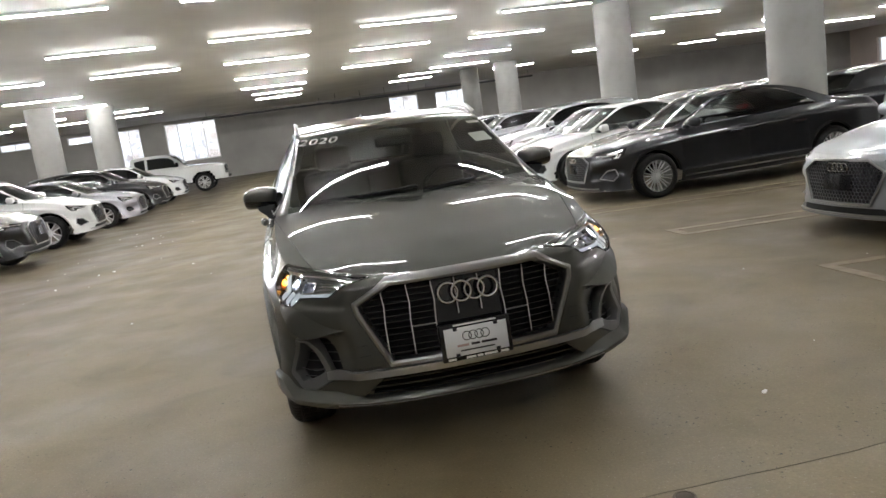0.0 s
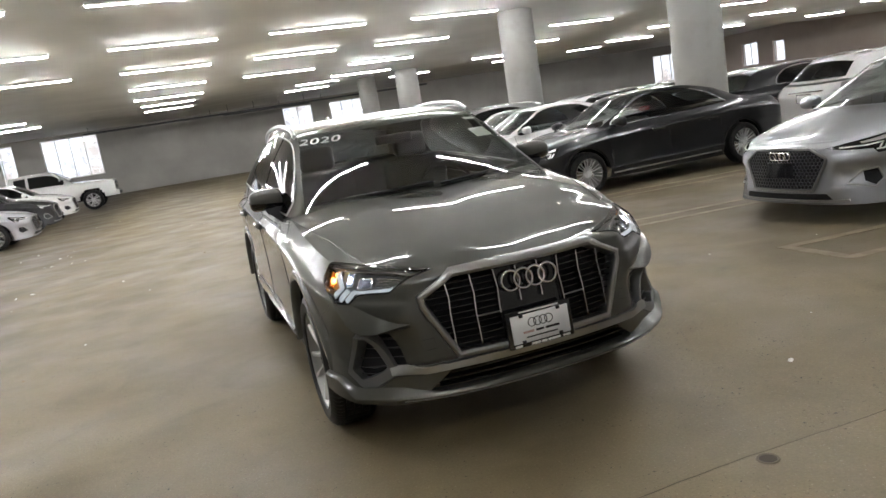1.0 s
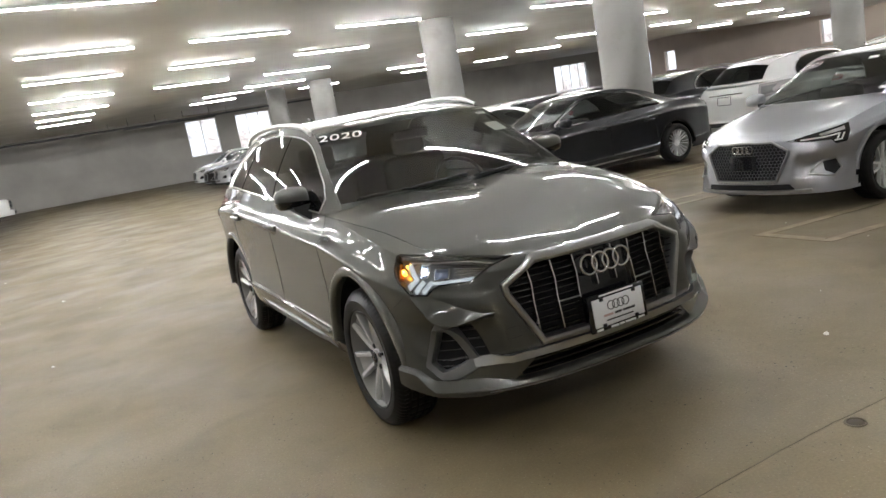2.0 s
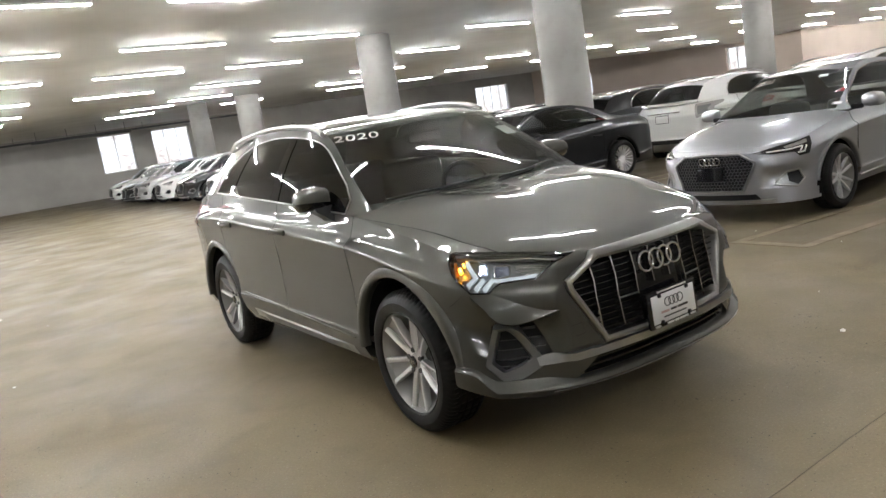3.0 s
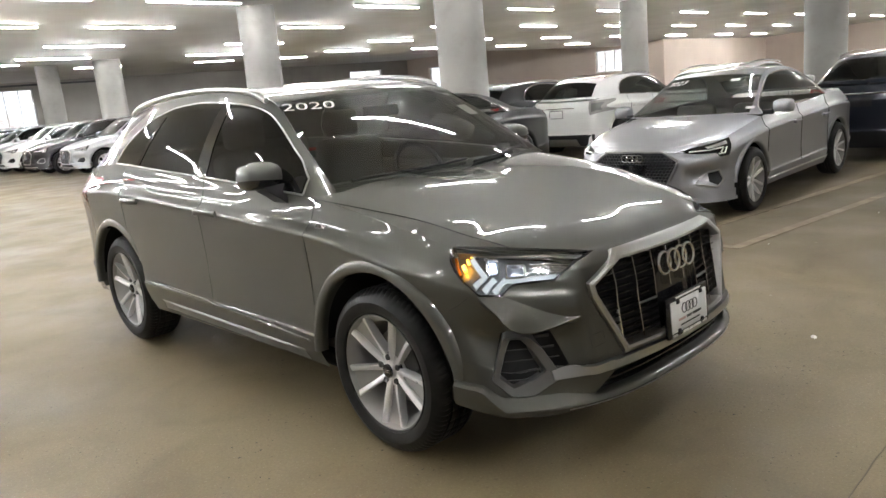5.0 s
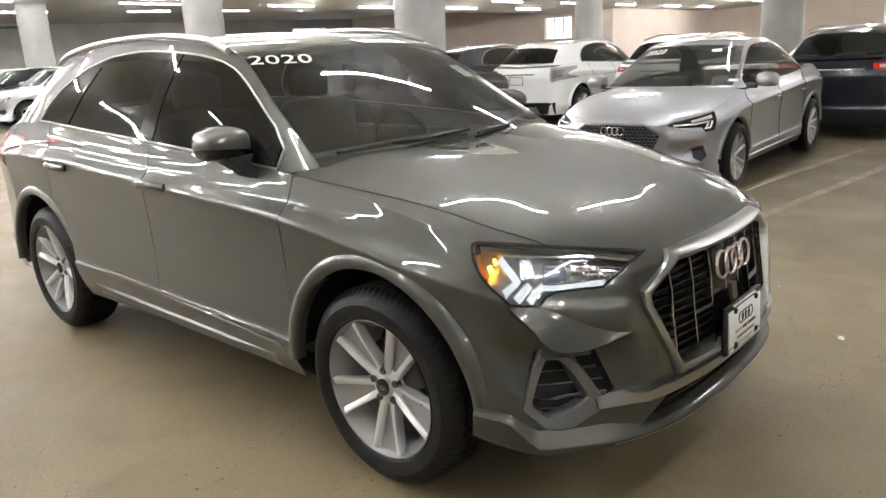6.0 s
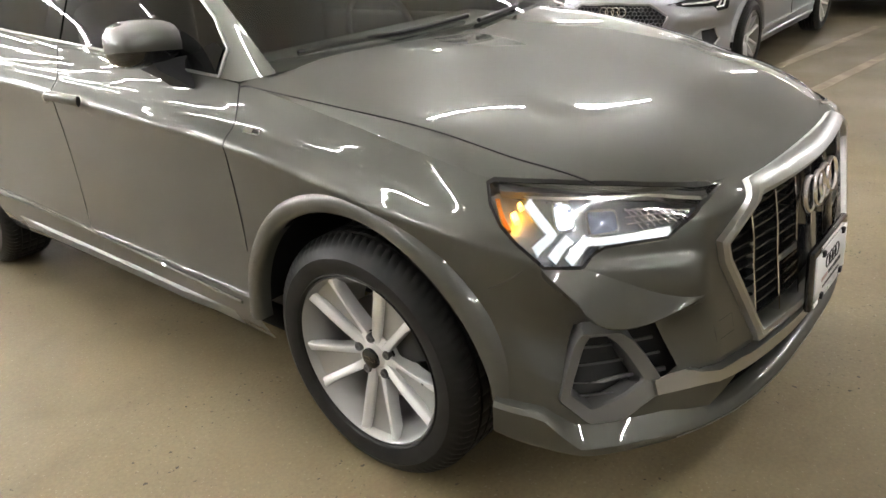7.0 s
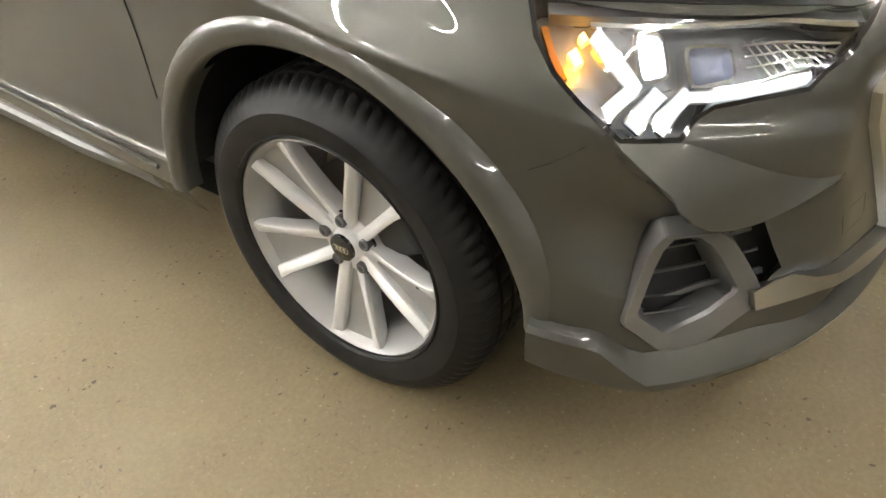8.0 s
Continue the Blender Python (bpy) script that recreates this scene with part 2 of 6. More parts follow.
def net_mesh(G, keep=None, mirror=False, smooth=40, flip=False):
    """A sheet from a net; keep(i, j, centre) picks its faces; mirror adds the other half."""
    R, C = G.shape[:2]
    verts = [tuple(v) for row in G for v in row]
    faces = []
    for i in range(R - 1):
        for j in range(C - 1):
            c = (G[i, j] + G[i + 1, j] + G[i, j + 1] + G[i + 1, j + 1]) / 4
            if keep is None or keep(i, j, c):
                q = (i * C + j, i * C + j + 1, (i + 1) * C + j + 1, (i + 1) * C + j)
                faces.append(q[::-1] if flip else q)
    if mirror:
        n = len(verts)
        verts += [(-v[0], v[1], v[2]) for v in verts]
        faces += [tuple(n + k for k in f[::-1]) for f in faces]
    me = mesh_of(verts, faces, 0)
    bm = bmesh.new()
    bm.from_mesh(me)
    bmesh.ops.remove_doubles(bm, verts=bm.verts, dist=0.0005)
    bm.to_mesh(me)
    bm.free()
    me.polygons.foreach_set("use_smooth", [True] * len(me.polygons))
    me.set_sharp_from_angle(angle=radians(smooth))
    return me


def inside(poly, x, y):
    hit = False
    for (x0, y0), (x1, y1) in zip(poly, poly[1:] + poly[:1]):
        if (y0 > y) != (y1 > y) and x < (x1 - x0) * (y - y0) / (y1 - y0) + x0:
            hit = not hit
    return hit


def slope(x, y):
    """Height of the floor, which falls away gently beyond the aisle."""
    return 0.0075 - 0.007 * (x - 1.5 + math.hypot(x - 1.5, 2)) - 0.002 * (y - 4 + math.hypot(y - 4, 2))


# ---- the garage ----
X0, X1, Y0, Y1 = -30.0, 60.0, -16.0, 50.0
XW, YW = 44.0, 24.2  # the hall is narrower beyond YW


def ceiling_height(x, y):
    return 4.66 - 0.014 * x - 0.034 * y if y < 28 else 4.12


def structure(name, data, material, label, category):
    ob = part(name, data, material)
    return tagged(ob, label, category, kind="structure")


def build_floor():
    xs, ys = np.arange(X0 - 0.5, X1 + 1.0, 1.0), np.arange(Y0 - 0.5, Y1 + 1.0, 1.0)
    G = np.array([[(x, y, slope(x, y)) for x in xs] for y in ys])
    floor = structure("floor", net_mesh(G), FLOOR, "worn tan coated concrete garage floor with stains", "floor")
    return floor


floor = build_floor()


def slab(name, x0, x1, y0, y1, thick, label):
    bm = box(x0, y0, 0, x1, y1, 1)
    for v in bm.verts:
        y = min(v.co.y, 27.99) if y1 <= 28 else max(v.co.y, 28.01)
        v.co.z = ceiling_height(v.co.x, y) + (thick if v.co.z > 0.5 else 0)
    return structure(name, bm, CEILING, label, "ceiling")


slab("ceiling_1", X0, X1, Y0, 28.0, 0.9, "painted concrete garage ceiling with strip lights")
slab("ceiling_2", X0, X1, 28.0, Y1 + 0.4, 0.5, "painted concrete ceiling of the far bay")


def wall(name, a, b, material, openings, label, thick=0.4):
    """A wall along x (a, b share y) or along y, z from below the floor to 6 m, with openings (start, end, low, high)."""
    along_x = abs(a[1] - b[1]) < 1e-6
    s0, s1 = (a[0], b[0]) if along_x else (a[1], b[1])
    cuts = sorted({s0, s1, *[o[0] for o in openings], *[o[1] for o in openings]})
    bm = bmesh.new()
    for c0, c1 in zip(cuts, cuts[1:]):
        holes = sorted((o[2], o[3]) for o in openings if o[0] < c1 - 1e-6 and o[1] > c0 + 1e-6)
        z = -1.2
        for lo, hi in holes + [(6.0, 6.0)]:
            if lo > z:
                m = Matrix.Translation(((c0 + c1) / 2, a[1] + thick / 2, (z + lo) / 2)) @ Matrix.Diagonal((c1 - c0, thick, lo - z, 1)) if along_x else \
                    Matrix.Translation((a[0] + thick / 2, (c0 + c1) / 2, (z + lo) / 2)) @ Matrix.Diagonal((thick, c1 - c0, lo - z, 1))
                bmesh.ops.create_cube(bm, size=1, matrix=m)
            z = hi
    bmesh.ops.remove_doubles(bm, verts=bm.verts, dist=0.0005)
    return structure(name, bm, material, label, "wall")


FAR = [(-19.4, -16.6, 3.5, 4.0), (-15.2, -13.4, 3.4, 3.9), (-12.1, -10.6, 1.2, 3.9), (-9.0, -5.6, 1.3, 3.9), (6.5, 8.6, 1.3, 3.75), (9.9, 12.4, 1.3, 3.7),
       (37.4, 41.0, 1.2, 3.45)]
SIDE = [(27.4, 29.7, 1.40, 2.95), (42.6, 43.8, 1.4, 3.0), (45.4, 47.2, 1.4, 3.2)]
wall("wall_north", (X0, Y1), (XW, Y1), DARKWALL, FAR, "dull painted end wall with bright windows")
wall("wall_east", (XW, YW), (XW, Y1), TANWALL, SIDE, "tan painted side wall with windows")
wall("wall_return", (XW + 0.4, YW), (X1, YW), TANWALL, [], "tan painted wall of the side bay")
wall("wall_bay", (X1, Y0), (X1, YW + 0.4), TANWALL, [(9.0, 11.6, 0.9, 2.6), (1.0, 4.2, 0.8, 2.6)], "tan painted end wall of the side bay")
wall("wall_west", (X0 - 0.4, Y0), (X0 - 0.4, Y1), DARKWALL, [], "dull painted side wall")
wall("wall_south", (X0, Y0 - 0.4), (X1, Y0 - 0.4), DARKWALL, [], "dull painted wall closing the garage")

# bright street outside the windows
STREET = bpy.data.materials.new("street_daylight")
STREET.use_nodes = True
st = STREET.node_tree
st.nodes.remove(bsdf(STREET))
glow = st.nodes.new("ShaderNodeEmission")
far_walls = mottle(STREET, ((0.60, 0.55, 0.53), (0.86, 0.91, 1.0)), 0.55, 3, 0.40, 0.54)
branches = mottle(STREET, ((0.50, 0.48, 0.50), (1, 1, 1)), 2.4, 6, 0.36, 0.46, 1.0)
wire(STREET, mixed(STREET, "MULTIPLY", far_walls, branches, 0.75), glow.inputs["Color"])
glow.inputs["Strength"].default_value = 0.72
wire(STREET, glow.outputs[0], st.nodes["Material Output"].inputs["Surface"])
structure("backdrop", box(X0, Y1 + 6, -2, X1, Y1 + 6.1, 9), STREET, "bright hazy street beyond the windows", "backdrop")
structure("backdrop", box(XW + 4, YW + 0.5, -2, XW + 4.1, Y1 + 5.9, 9), STREET, "bright hazy street beyond the side windows", "backdrop")


structure("backdrop", box(X1 + 4, Y0, -2, X1 + 4.1, YW, 9), STREET, "bright hazy street beyond the bay windows", "backdrop")


def window(name, s0, s1, lo, hi, along_x=True, at=XW):
    """A steel window frame with mullions and panes in its opening."""
    root = new(name)
    root.location = ((s0 + s1) / 2, Y1 + 0.2, lo) if along_x else (at + 0.2, (s0 + s1) / 2, lo)
    if not along_x:
        root.rotation_euler[2] = math.pi / 2
    w, h = (s1 - s0) / 2, hi - lo
    n = max(1, round((s1 - s0) / 0.9))
    bm = bmesh.new()
    for x0, z0, x1, z1 in [(-w, 0, w, 0.06), (-w, h - 0.06, w, h), (-w, 0.06, -w + 0.06, h - 0.06), (w - 0.06, 0.06, w, h - 0.06)]:
        bmesh.ops.create_cube(bm, size=1, matrix=Matrix.Translation(((x0 + x1) / 2, 0, (z0 + z1) / 2)) @ Matrix.Diagonal((x1 - x0, 0.08, z1 - z0, 1)))
    part("window_frame", bm, FIXTURE, root)
    for k in range(1, n):
        x = -w + 2 * w * k / n
        part("mullion", box(x - 0.025, -0.03, 0.06, x + 0.025, 0.03, h - 0.06), FIXTURE, root)
    for k in range(n):
        a, b = -w + 2 * w * k / n, -w + 2 * w * (k + 1) / n
        pane = part("pane", box(a + 0.03, -0.004, 0.06, b - 0.03, 0.004, h - 0.06), LENS, root)
        pane.visible_shadow = False
    return tagged(root, "bright window with a thin metal frame", "window", kind="structure")


for i, o in enumerate(FAR):
    window("window_%d" % (i + 1), *o)
for i, o in enumerate(SIDE):
    window("window_%d" % (i + 20), *o, along_x=False)
for i, o in enumerate([(9.0, 11.6, 0.9, 2.6), (1.0, 4.2, 0.8, 2.6)]):
    window("window_%d" % (i + 30), *o, along_x=False, at=X1)


def column(x, y, r=0.49):
    z0, z1 = slope(x, y) - 0.1, ceiling_height(x, y) + 0.2
    me = lathe([(0, z0), (r, z0), (r, z0 + 0.3), (r, z1 - 0.3), (r, z1), (0, z1)], 40, "z")
    ob = structure("column", me, CONCRETE, "round painted concrete column", "column")
    ob.location = (x, y, 0)


for x, y in [(8.6, 8.57), (8.45, 15.96), (8.66, 27.4), (9.2, 36.2), (17.6, 4.75), (22.4, 13.1), (-9.3, 25.5), (-7.6, 27.0), (-9.2, 8.6), (-9.2, 0.5), (-9.2, -7.5), (8.6, -7.2), (47.0, 14.5)]:
    column(x, y)


# strip lights: twin end-to-end tubes in enamelled battens
def strip_light():
    root = new("strip_light")
    part("batten", box(0, -0.046, 0.016, 2.44, 0.046, 0.066, 0.008, 1), FIXTURE, root)
    for a, b in ((0.02, 1.205), (1.235, 2.42)):
        part("tube", box(a, -0.0125, -0.010, b, 0.0125, 0.015, 0.008, 1), TUBE, root, "glowing fluorescent tube")
    return tagged(root, "white enamelled strip light with glowing tubes on the ceiling", "ceiling light", "ceiling strip lights")


light = None
for x in (-20.5, -16.9, -13.2, -9.5, -5.85, -2.2, 1.45, 5.1, 11.1, 17.5, 22.5, 28.5, 34.4, 40.2, 46.3, 51.4):
    for y in (-7.35, -2.85, 1.65, 6.15, 10.65, 15.05, 18.9, 22.7, 25.8, 34.2, 38.2):
        if (y == -2.85 and 0 < x < 4) or (y == -7.35 and x in (1.45, 5.1, 11.1)) or (y < 0 and x < -10) or (y == -2.85 and x < -5) or (y > 30 and x > 29) or (y > 23 and x > 37) or (x in (-5.85, 1.45) and y > 25) or (x == -5.85 and y > 20):
            continue
        yy = y - 0.028 * max(0, x - 10)
        m = pose(x, yy, ceiling_height(x + 1.22, yy) - 0.068, 0, math.degrees(0.014) if y < 28 else 0, 0)
        if light is None:
            light = strip_light()
            light.matrix_basis = m
        else:
            copy_thing(light, m)


# stall markings: open-ended hairpins, worn
def stall_line(x0, x1, y, lean=-0.088):
    """A worn painted strip from the aisle into a bay; lean: how far it drifts along y for each metre."""
    bm = bmesh.new()
    n = 12
    for k in range(n):
        a, b = x0 + (x1 - x0) * k / n, x0 + (x1 - x0) * (k + 1) / n
        ring = [(x, y + lean * (x - x0) + w) for x, w in ((a, -0.05), (b, -0.05), (b, 0.05), (a, 0.05))]
        bm.faces.new([bm.verts.new((x, yy, slope(x, yy) + 0.004)) for x, yy in ring])
    bmesh.ops.remove_doubles(bm, verts=bm.verts, dist=0.0005)
    bmesh.ops.solidify(bm, geom=bm.faces[:], thickness=0.003)
    part("stall_line", bm, LINE, floor)


for y in (-2.1, 0.38, 1.02, 3.12, 3.46, 5.5, 5.9, 8.4, 8.8, 11.1, 11.5):
    stall_line(3.14, 8.2, y)
for y, half in ((0.70, 0.27), (3.29, 0.12)):
    part("stall_line", box(3.14, y - half, slope(3.2, y) + 0.001, 3.24, y + half, slope(3.2, y) + 0.0045), LINE, floor)


# a joint in the floor in front of the car, a small drain lid, litter
JOINT = shader("joint_filler", (0.13, 0.105, 0.07), 0.8)
part("floor_joint", tube([(x, -1.55 + 0.02 * noise.noise((x * 1.3, 0, 0)) + 0.006 * noise.noise((x * 9, 2, 0)), slope(x, -1.55) - 0.001) for x in np.arange(-6, 12, 0.05)], 0.0035, 6, flat=0.9), JOINT, floor)


# ---- car kit: cars face -y, front axle at y = 0, and stand on z = 0 ----
# half body from the middle of the nose round to the middle of the tail: per column (x, y) at top, shoulder, mid and low height
COLS = [  # top (x, y, z), mid (x, y), low (x, y)
    ((0.000, -0.760, 0.842), (0.000, -0.868), (0.000, -0.872)),
    ((-0.240, -0.755, 0.844), (-0.260, -0.855), (-0.260, -0.862)),
    ((-0.440, -0.725, 0.850), (-0.480, -0.800), (-0.480, -0.820)),
    ((-0.580, -0.640, 0.862), (-0.655, -0.685), (-0.650, -0.735)),
    ((-0.705, -0.500, 0.884), (-0.775, -0.560), (-0.775, -0.640)),
    ((-0.758, -0.360, 0.906), (-0.845, -0.430), (-0.862, -0.500)),
    ((-0.788, -0.180, 0.952), (-0.876, -0.200), (-0.892, -0.260)),
    ((-0.800, 0.050, 1.000), (-0.878, 0.050), (-0.889, 0.050)),
    ((-0.803, 0.415, 1.058), (-0.880, 0.415), (-0.880, 0.415)),
    ((-0.816, 0.900, 1.092), (-0.880, 0.900), (-0.875, 0.900)),
    ((-0.822, 1.400, 1.122), (-0.880, 1.400), (-0.875, 1.400)),
    ((-0.822, 1.950, 1.152), (-0.882, 1.950), (-0.880, 1.950)),
    ((-0.813, 2.350, 1.175), (-0.885, 2.300), (-0.889, 2.250)),
    ((-0.796, 2.750, 1.185), (-0.883, 2.720), (-0.889, 2.720)),
    ((-0.768, 3.100, 1.160), (-0.860, 3.120), (-0.875, 3.120)),
    ((-0.690, 3.340, 1.130), (-0.768, 3.420), (-0.768, 3.430)),
    ((-0.400, 3.420, 1.120), (-0.450, 3.540), (-0.450, 3.550)),
    ((0.000, 3.450, 1.120), (0.000, 3.575), (0.000, 3.580)),
]
# rows: share of the height, blend low -> mid -> top, extra push outwards along the side
ROWS_UP = [(0.00, 0.0, -0.045), (0.10, 0.0, -0.008), (0.26, 0.15, 0.012), (0.31, 0.5, 0.0), (0.48, 1.0, -0.004), (0.64, 1.0, 0.000), (0.765, 1.0, 0.006), (0.818, 1.06, 0.012), (0.866, 1.50, 0.004), (0.925, 1.74, 0.0), (1.0, 2.0, 0.0)]

SUV_CABIN = [  # per column: belt, cant rail (A-pillar, roof edge), roof quarter, roof middle
    ((-0.800, 0.42, 1.062), (-0.730, 0.36, 1.074), (-0.40, 0.26, 1.076), (0, 0.22, 1.076)),
    ((-0.822, 0.70, 1.080), (-0.665, 0.69, 1.280), (-0.36, 0.58, 1.292), (0, 0.55, 1.296)),
    ((-0.830, 1.02, 1.100), (-0.598, 1.01, 1.468), (-0.33, 0.92, 1.500), (0, 0.89, 1.508)),
    ((-0.835, 1.45, 1.125), (-0.592, 1.45, 1.535), (-0.32, 1.42, 1.566), (0, 1.42, 1.574)),
    ((-0.835, 1.95, 1.152), (-0.590, 1.95, 1.545), (-0.31, 1.95, 1.580), (0, 1.95, 1.588)),
    ((-0.824, 2.42, 1.178), (-0.580, 2.48, 1.515), (-0.31, 2.52, 1.560), (0, 2.52, 1.568)),
    ((-0.805, 2.80, 1.185), (-0.560, 2.92, 1.435), (-0.31, 3.05, 1.500), (0, 3.08, 1.510)),
    ((-0.760, 3.18, 1.150), (-0.640, 3.28, 1.160), (-0.35, 3.36, 1.150), (0, 3.39, 1.145)),
]
SEDAN_CABIN = [
    ((-0.780, 0.40, 0.945), (-0.710, 0.34, 0.955), (-0.40, 0.22, 0.960), (0, 0.18, 0.960)),
    ((-0.800, 0.72, 0.955), (-0.640, 0.74, 1.140), (-0.36, 0.62, 1.160), (0, 0.58, 1.165)),
    ((-0.805, 1.10, 0.965), (-0.565, 1.12, 1.330), (-0.33, 1.02, 1.370), (0, 0.99, 1.378)),
    ((-0.810, 1.50, 0.975), (-0.545, 1.50, 1.385), (-0.32, 1.48, 1.420), (0, 1.48, 1.428)),
    ((-0.810, 1.95, 0.985), (-0.545, 1.95, 1.365), (-0.31, 1.95, 1.405), (0, 1.95, 1.412)),
    ((-0.795, 2.35, 0.995), (-0.570, 2.40, 1.260), (-0.31, 2.45, 1.315), (0, 2.46, 1.325)),
    ((-0.775, 2.75, 1.000), (-0.640, 2.85, 1.070), (-0.33, 2.98, 1.080), (0, 3.02, 1.085)),
    ((-0.745, 3.20, 1.000), (-0.690, 3.25, 1.035), (-0.35, 3.38, 1.040), (0, 3.40, 1.040)),
]
SIDE_GLASS = [(0.07, 0.30), (0.07, 5.42), (0.55, 5.28), (1.1, 4.98), (1.5, 4.6), (1.72, 4.15), (1.80, 3.6), (1.80, 1.9), (1.76, 1.2), (1.66, 0.75), (1.3, 0.45)]


def rounded_poly(poly, n=6):
    P = np.array(list(poly) + [poly[0]], float)
    out = []
    for a, b in zip(P, P[1:]):
        for k in range(n):
            out.append(tuple(a + (b - a) * k / n))
    return out


# the nose and tail are rounder at the top
ROWS_SIDE = [(share * 0.77, *more) if 0.2 < share < 0.4 else (share, *more) for share, *more in ROWS_UP]
ROWS_NOSE = ROWS_UP[:6] + [(0.755, 1.0, 0.010), (0.805, 1.09, 0.011), (0.865, 1.27, 0.009), (0.935, 1.62, 0.005), (1.0, 2.0, 0.0)]


def fair(G, rounds):
    """Evens out ripples of a net without shrinking it."""
    G = G.copy()
    for _ in range(rounds):
        for gain in (0.5, -0.52):
            N = (G[:-2, 1:-1] + G[2:, 1:-1] + G[1:-1, :-2] + G[1:-1, 2:]) / 4
            G[1:-1, 1:-1] += gain * (N - G[1:-1, 1:-1])
            G[-1, 1:-1] += gain * ((G[-1, :-2] + G[-1, 2:]) / 2 - G[-1, 1:-1])
            G[-1, :, 0] = 0
    return G


class Shell:
    """The nets of one car's body, scaled to its size."""

    def __init__(self, cabin, width=0.925, front=0.88, base=2.68, rear=0.90, belt=1.12, fine=4, floor=None, grille=(0.46, 0.83, 0.50)):
        k = (belt - 0.30) / (1.12 - 0.30)

        def fit_y(y):
            return y * front / 0.88 if y < 0 else y * base / 2.68 if y < 2.68 else base + (y - 2.68) * rear / 0.90

        self.base, self.fine = base, fine
        L = np.zeros((len(ROWS_UP), len(COLS), 3))
        for c, (top, mid, low) in enumerate(COLS):
            zt = 0.30 + (top[2] - 0.30) * k
            for r, (share, blend, push) in enumerate(ROWS_SIDE if 5 < c < 15 else ROWS_NOSE):
                a, b = (np.array(low), np.array(mid)) if blend <= 1 else (np.array(mid), np.array(top[:2]))
                t = blend if blend <= 1 else blend - 1
                if 2 < c < 7 and r < 5:
                    t, push = (0, 0.2, 0.5, 0.58, 1.0)[r], 0
                x, y = a + (b - a) * t
                side = 1 if 5 < c < 15 else 0.35 if c in (4, 5, 15) else 0
                zb = 0.345 if c == 5 else 0.30 if c == 4 else 0.285 if c < 4 else 0.284 if c < 15 else 0.25
                zb = zb if floor is None else floor
                L[r, c] = ((x - push * side) * width / 0.925, fit_y(y + (0 if side else -push * 0.6 * (1 if c < 8 else -1))), zb + (zt - zb) * share)
                if c in (2, 3, 4):
                    L[r, c, 1] += {2: 0.004, 3: 0.014, 4: 0.022, 5: -0.026, 6: -0.012, 7: 0.004}.get(r, 0)
                if c in (0, 17):
                    L[r, c, 0] = 0
        self.low_ctrl = L
        self.low = smooth_net(L, fine, fine * 2)
        self.flatten(*grille)
        sx = width / 0.925
        G = []
        for belt_p, edge, quarter, mid in cabin:
            b, e, q, m = (np.array((p[0] * sx, fit_y(p[1]), p[2])) for p in (belt_p, edge, quarter, mid))
            g = (b + e) / 2 + np.array((-0.022 * min(1, (e[2] - b[2]) / 0.25), 0, 0.0))
            e2 = e + (q - e) * 0.16 + np.array((0, 0, 0.012 if e[2] > 1.2 else 0.002))
            G.append((b, g, e, e2, q, m))
        self.cab = smooth_net(np.swapaxes(np.array(G), 0, 1), fine * 2, fine * 3)
        self.nc = fine * 3
        self.nr = fine * 2
        # bonnet: from the top edge of the wing to the middle line
        H = []
        zf = 0.30 + (0.842 - 0.30) * k
        cowl = np.array(cabin[0][3])
        mids = [(-0.760, 0.0), (-0.70, 0.14), (-0.56, 0.36), (-0.40, 0.55), (-0.22, 0.73), (-0.02, 0.88), (fit_y(cowl[1]), 1.0)]
        edges = [L[-1, c] for c in (2, 3, 4, 5, 6, 7, 8)]
        for (ym, share), e in zip(mids, edges):
            m = np.array((0, fit_y(ym) if ym < 0 else ym, zf + (cowl[2] + 0.002 - zf) * share))
            row = []
            for s, lift in ((0, 0), (0.10, 0.015), (0.28, 0.030), (0.48, 0.030), (0.74, 0.019), (1, 0)):
                p = e + (m - e) * s
                p[2] += lift * (0.35 + 0.65 * min(1, share * 2.2))
                row.append(p)
            if not H:
                f = fine * 2
                line = self.low[-1, 2 * f::-1]
                xs = np.linspace(e[0], 0, len(row))
                row = [np.array([x] + [np.interp(x, line[:, 0], line[:, a]) for a in (1, 2)]) for x in xs]
            H.append(row)
        self.hood = fair(smooth_net(np.swapaxes(np.array(H), 0, 1), fine, fine * 2), 170 if fine > 4 else 20)
        # a soft ridge along each side of the bonnet
        R, C = self.hood.shape[:2]
        for i in range(R):
            s = i / (R - 1)
            for j in range(C):
                self.hood[i, j, 2] += 0.006 * min(1, j / (C * 0.25)) * min(1, (C - 1 - j) / (C * 0.15)) * (math.sin(math.pi / 2 * s / 0.36) if s < 0.36 else 0.5 + 0.5 * math.cos(math.pi * min(1, (s - 0.36) / 0.64)))

    def flatten(self, z0, z1, half):
        """Lays the nose round the grille on one gently bowed, leaning sheet."""
        G = self.low
        N = int(G.shape[1] * 0.3)
        P = np.array([G[i, j] for i in range(G.shape[0]) for j in range(N) if z0 < G[i, j, 2] < z1 and abs(G[i, j, 0]) < half])
        A = np.stack([np.ones(len(P)), P[:, 2], P[:, 0] ** 2], 1)
        k = np.linalg.lstsq(A, P[:, 1], rcond=None)[0]
        for i in range(G.shape[0]):
            for j in range(N):
                x, y, z = G[i, j]
                wx = min(1, max(0, (half + 0.09 - abs(x)) / 0.08))
                wz = min(1, max(0, (z1 + 0.02 - z) / 0.04), max(0, (z - z0 + 0.04) / 0.05))
                w = wx * wx * (3 - 2 * wx) * wz
                G[i, j, 1] = y + (k[0] + k[1] * z + k[2] * x * x - y) * w

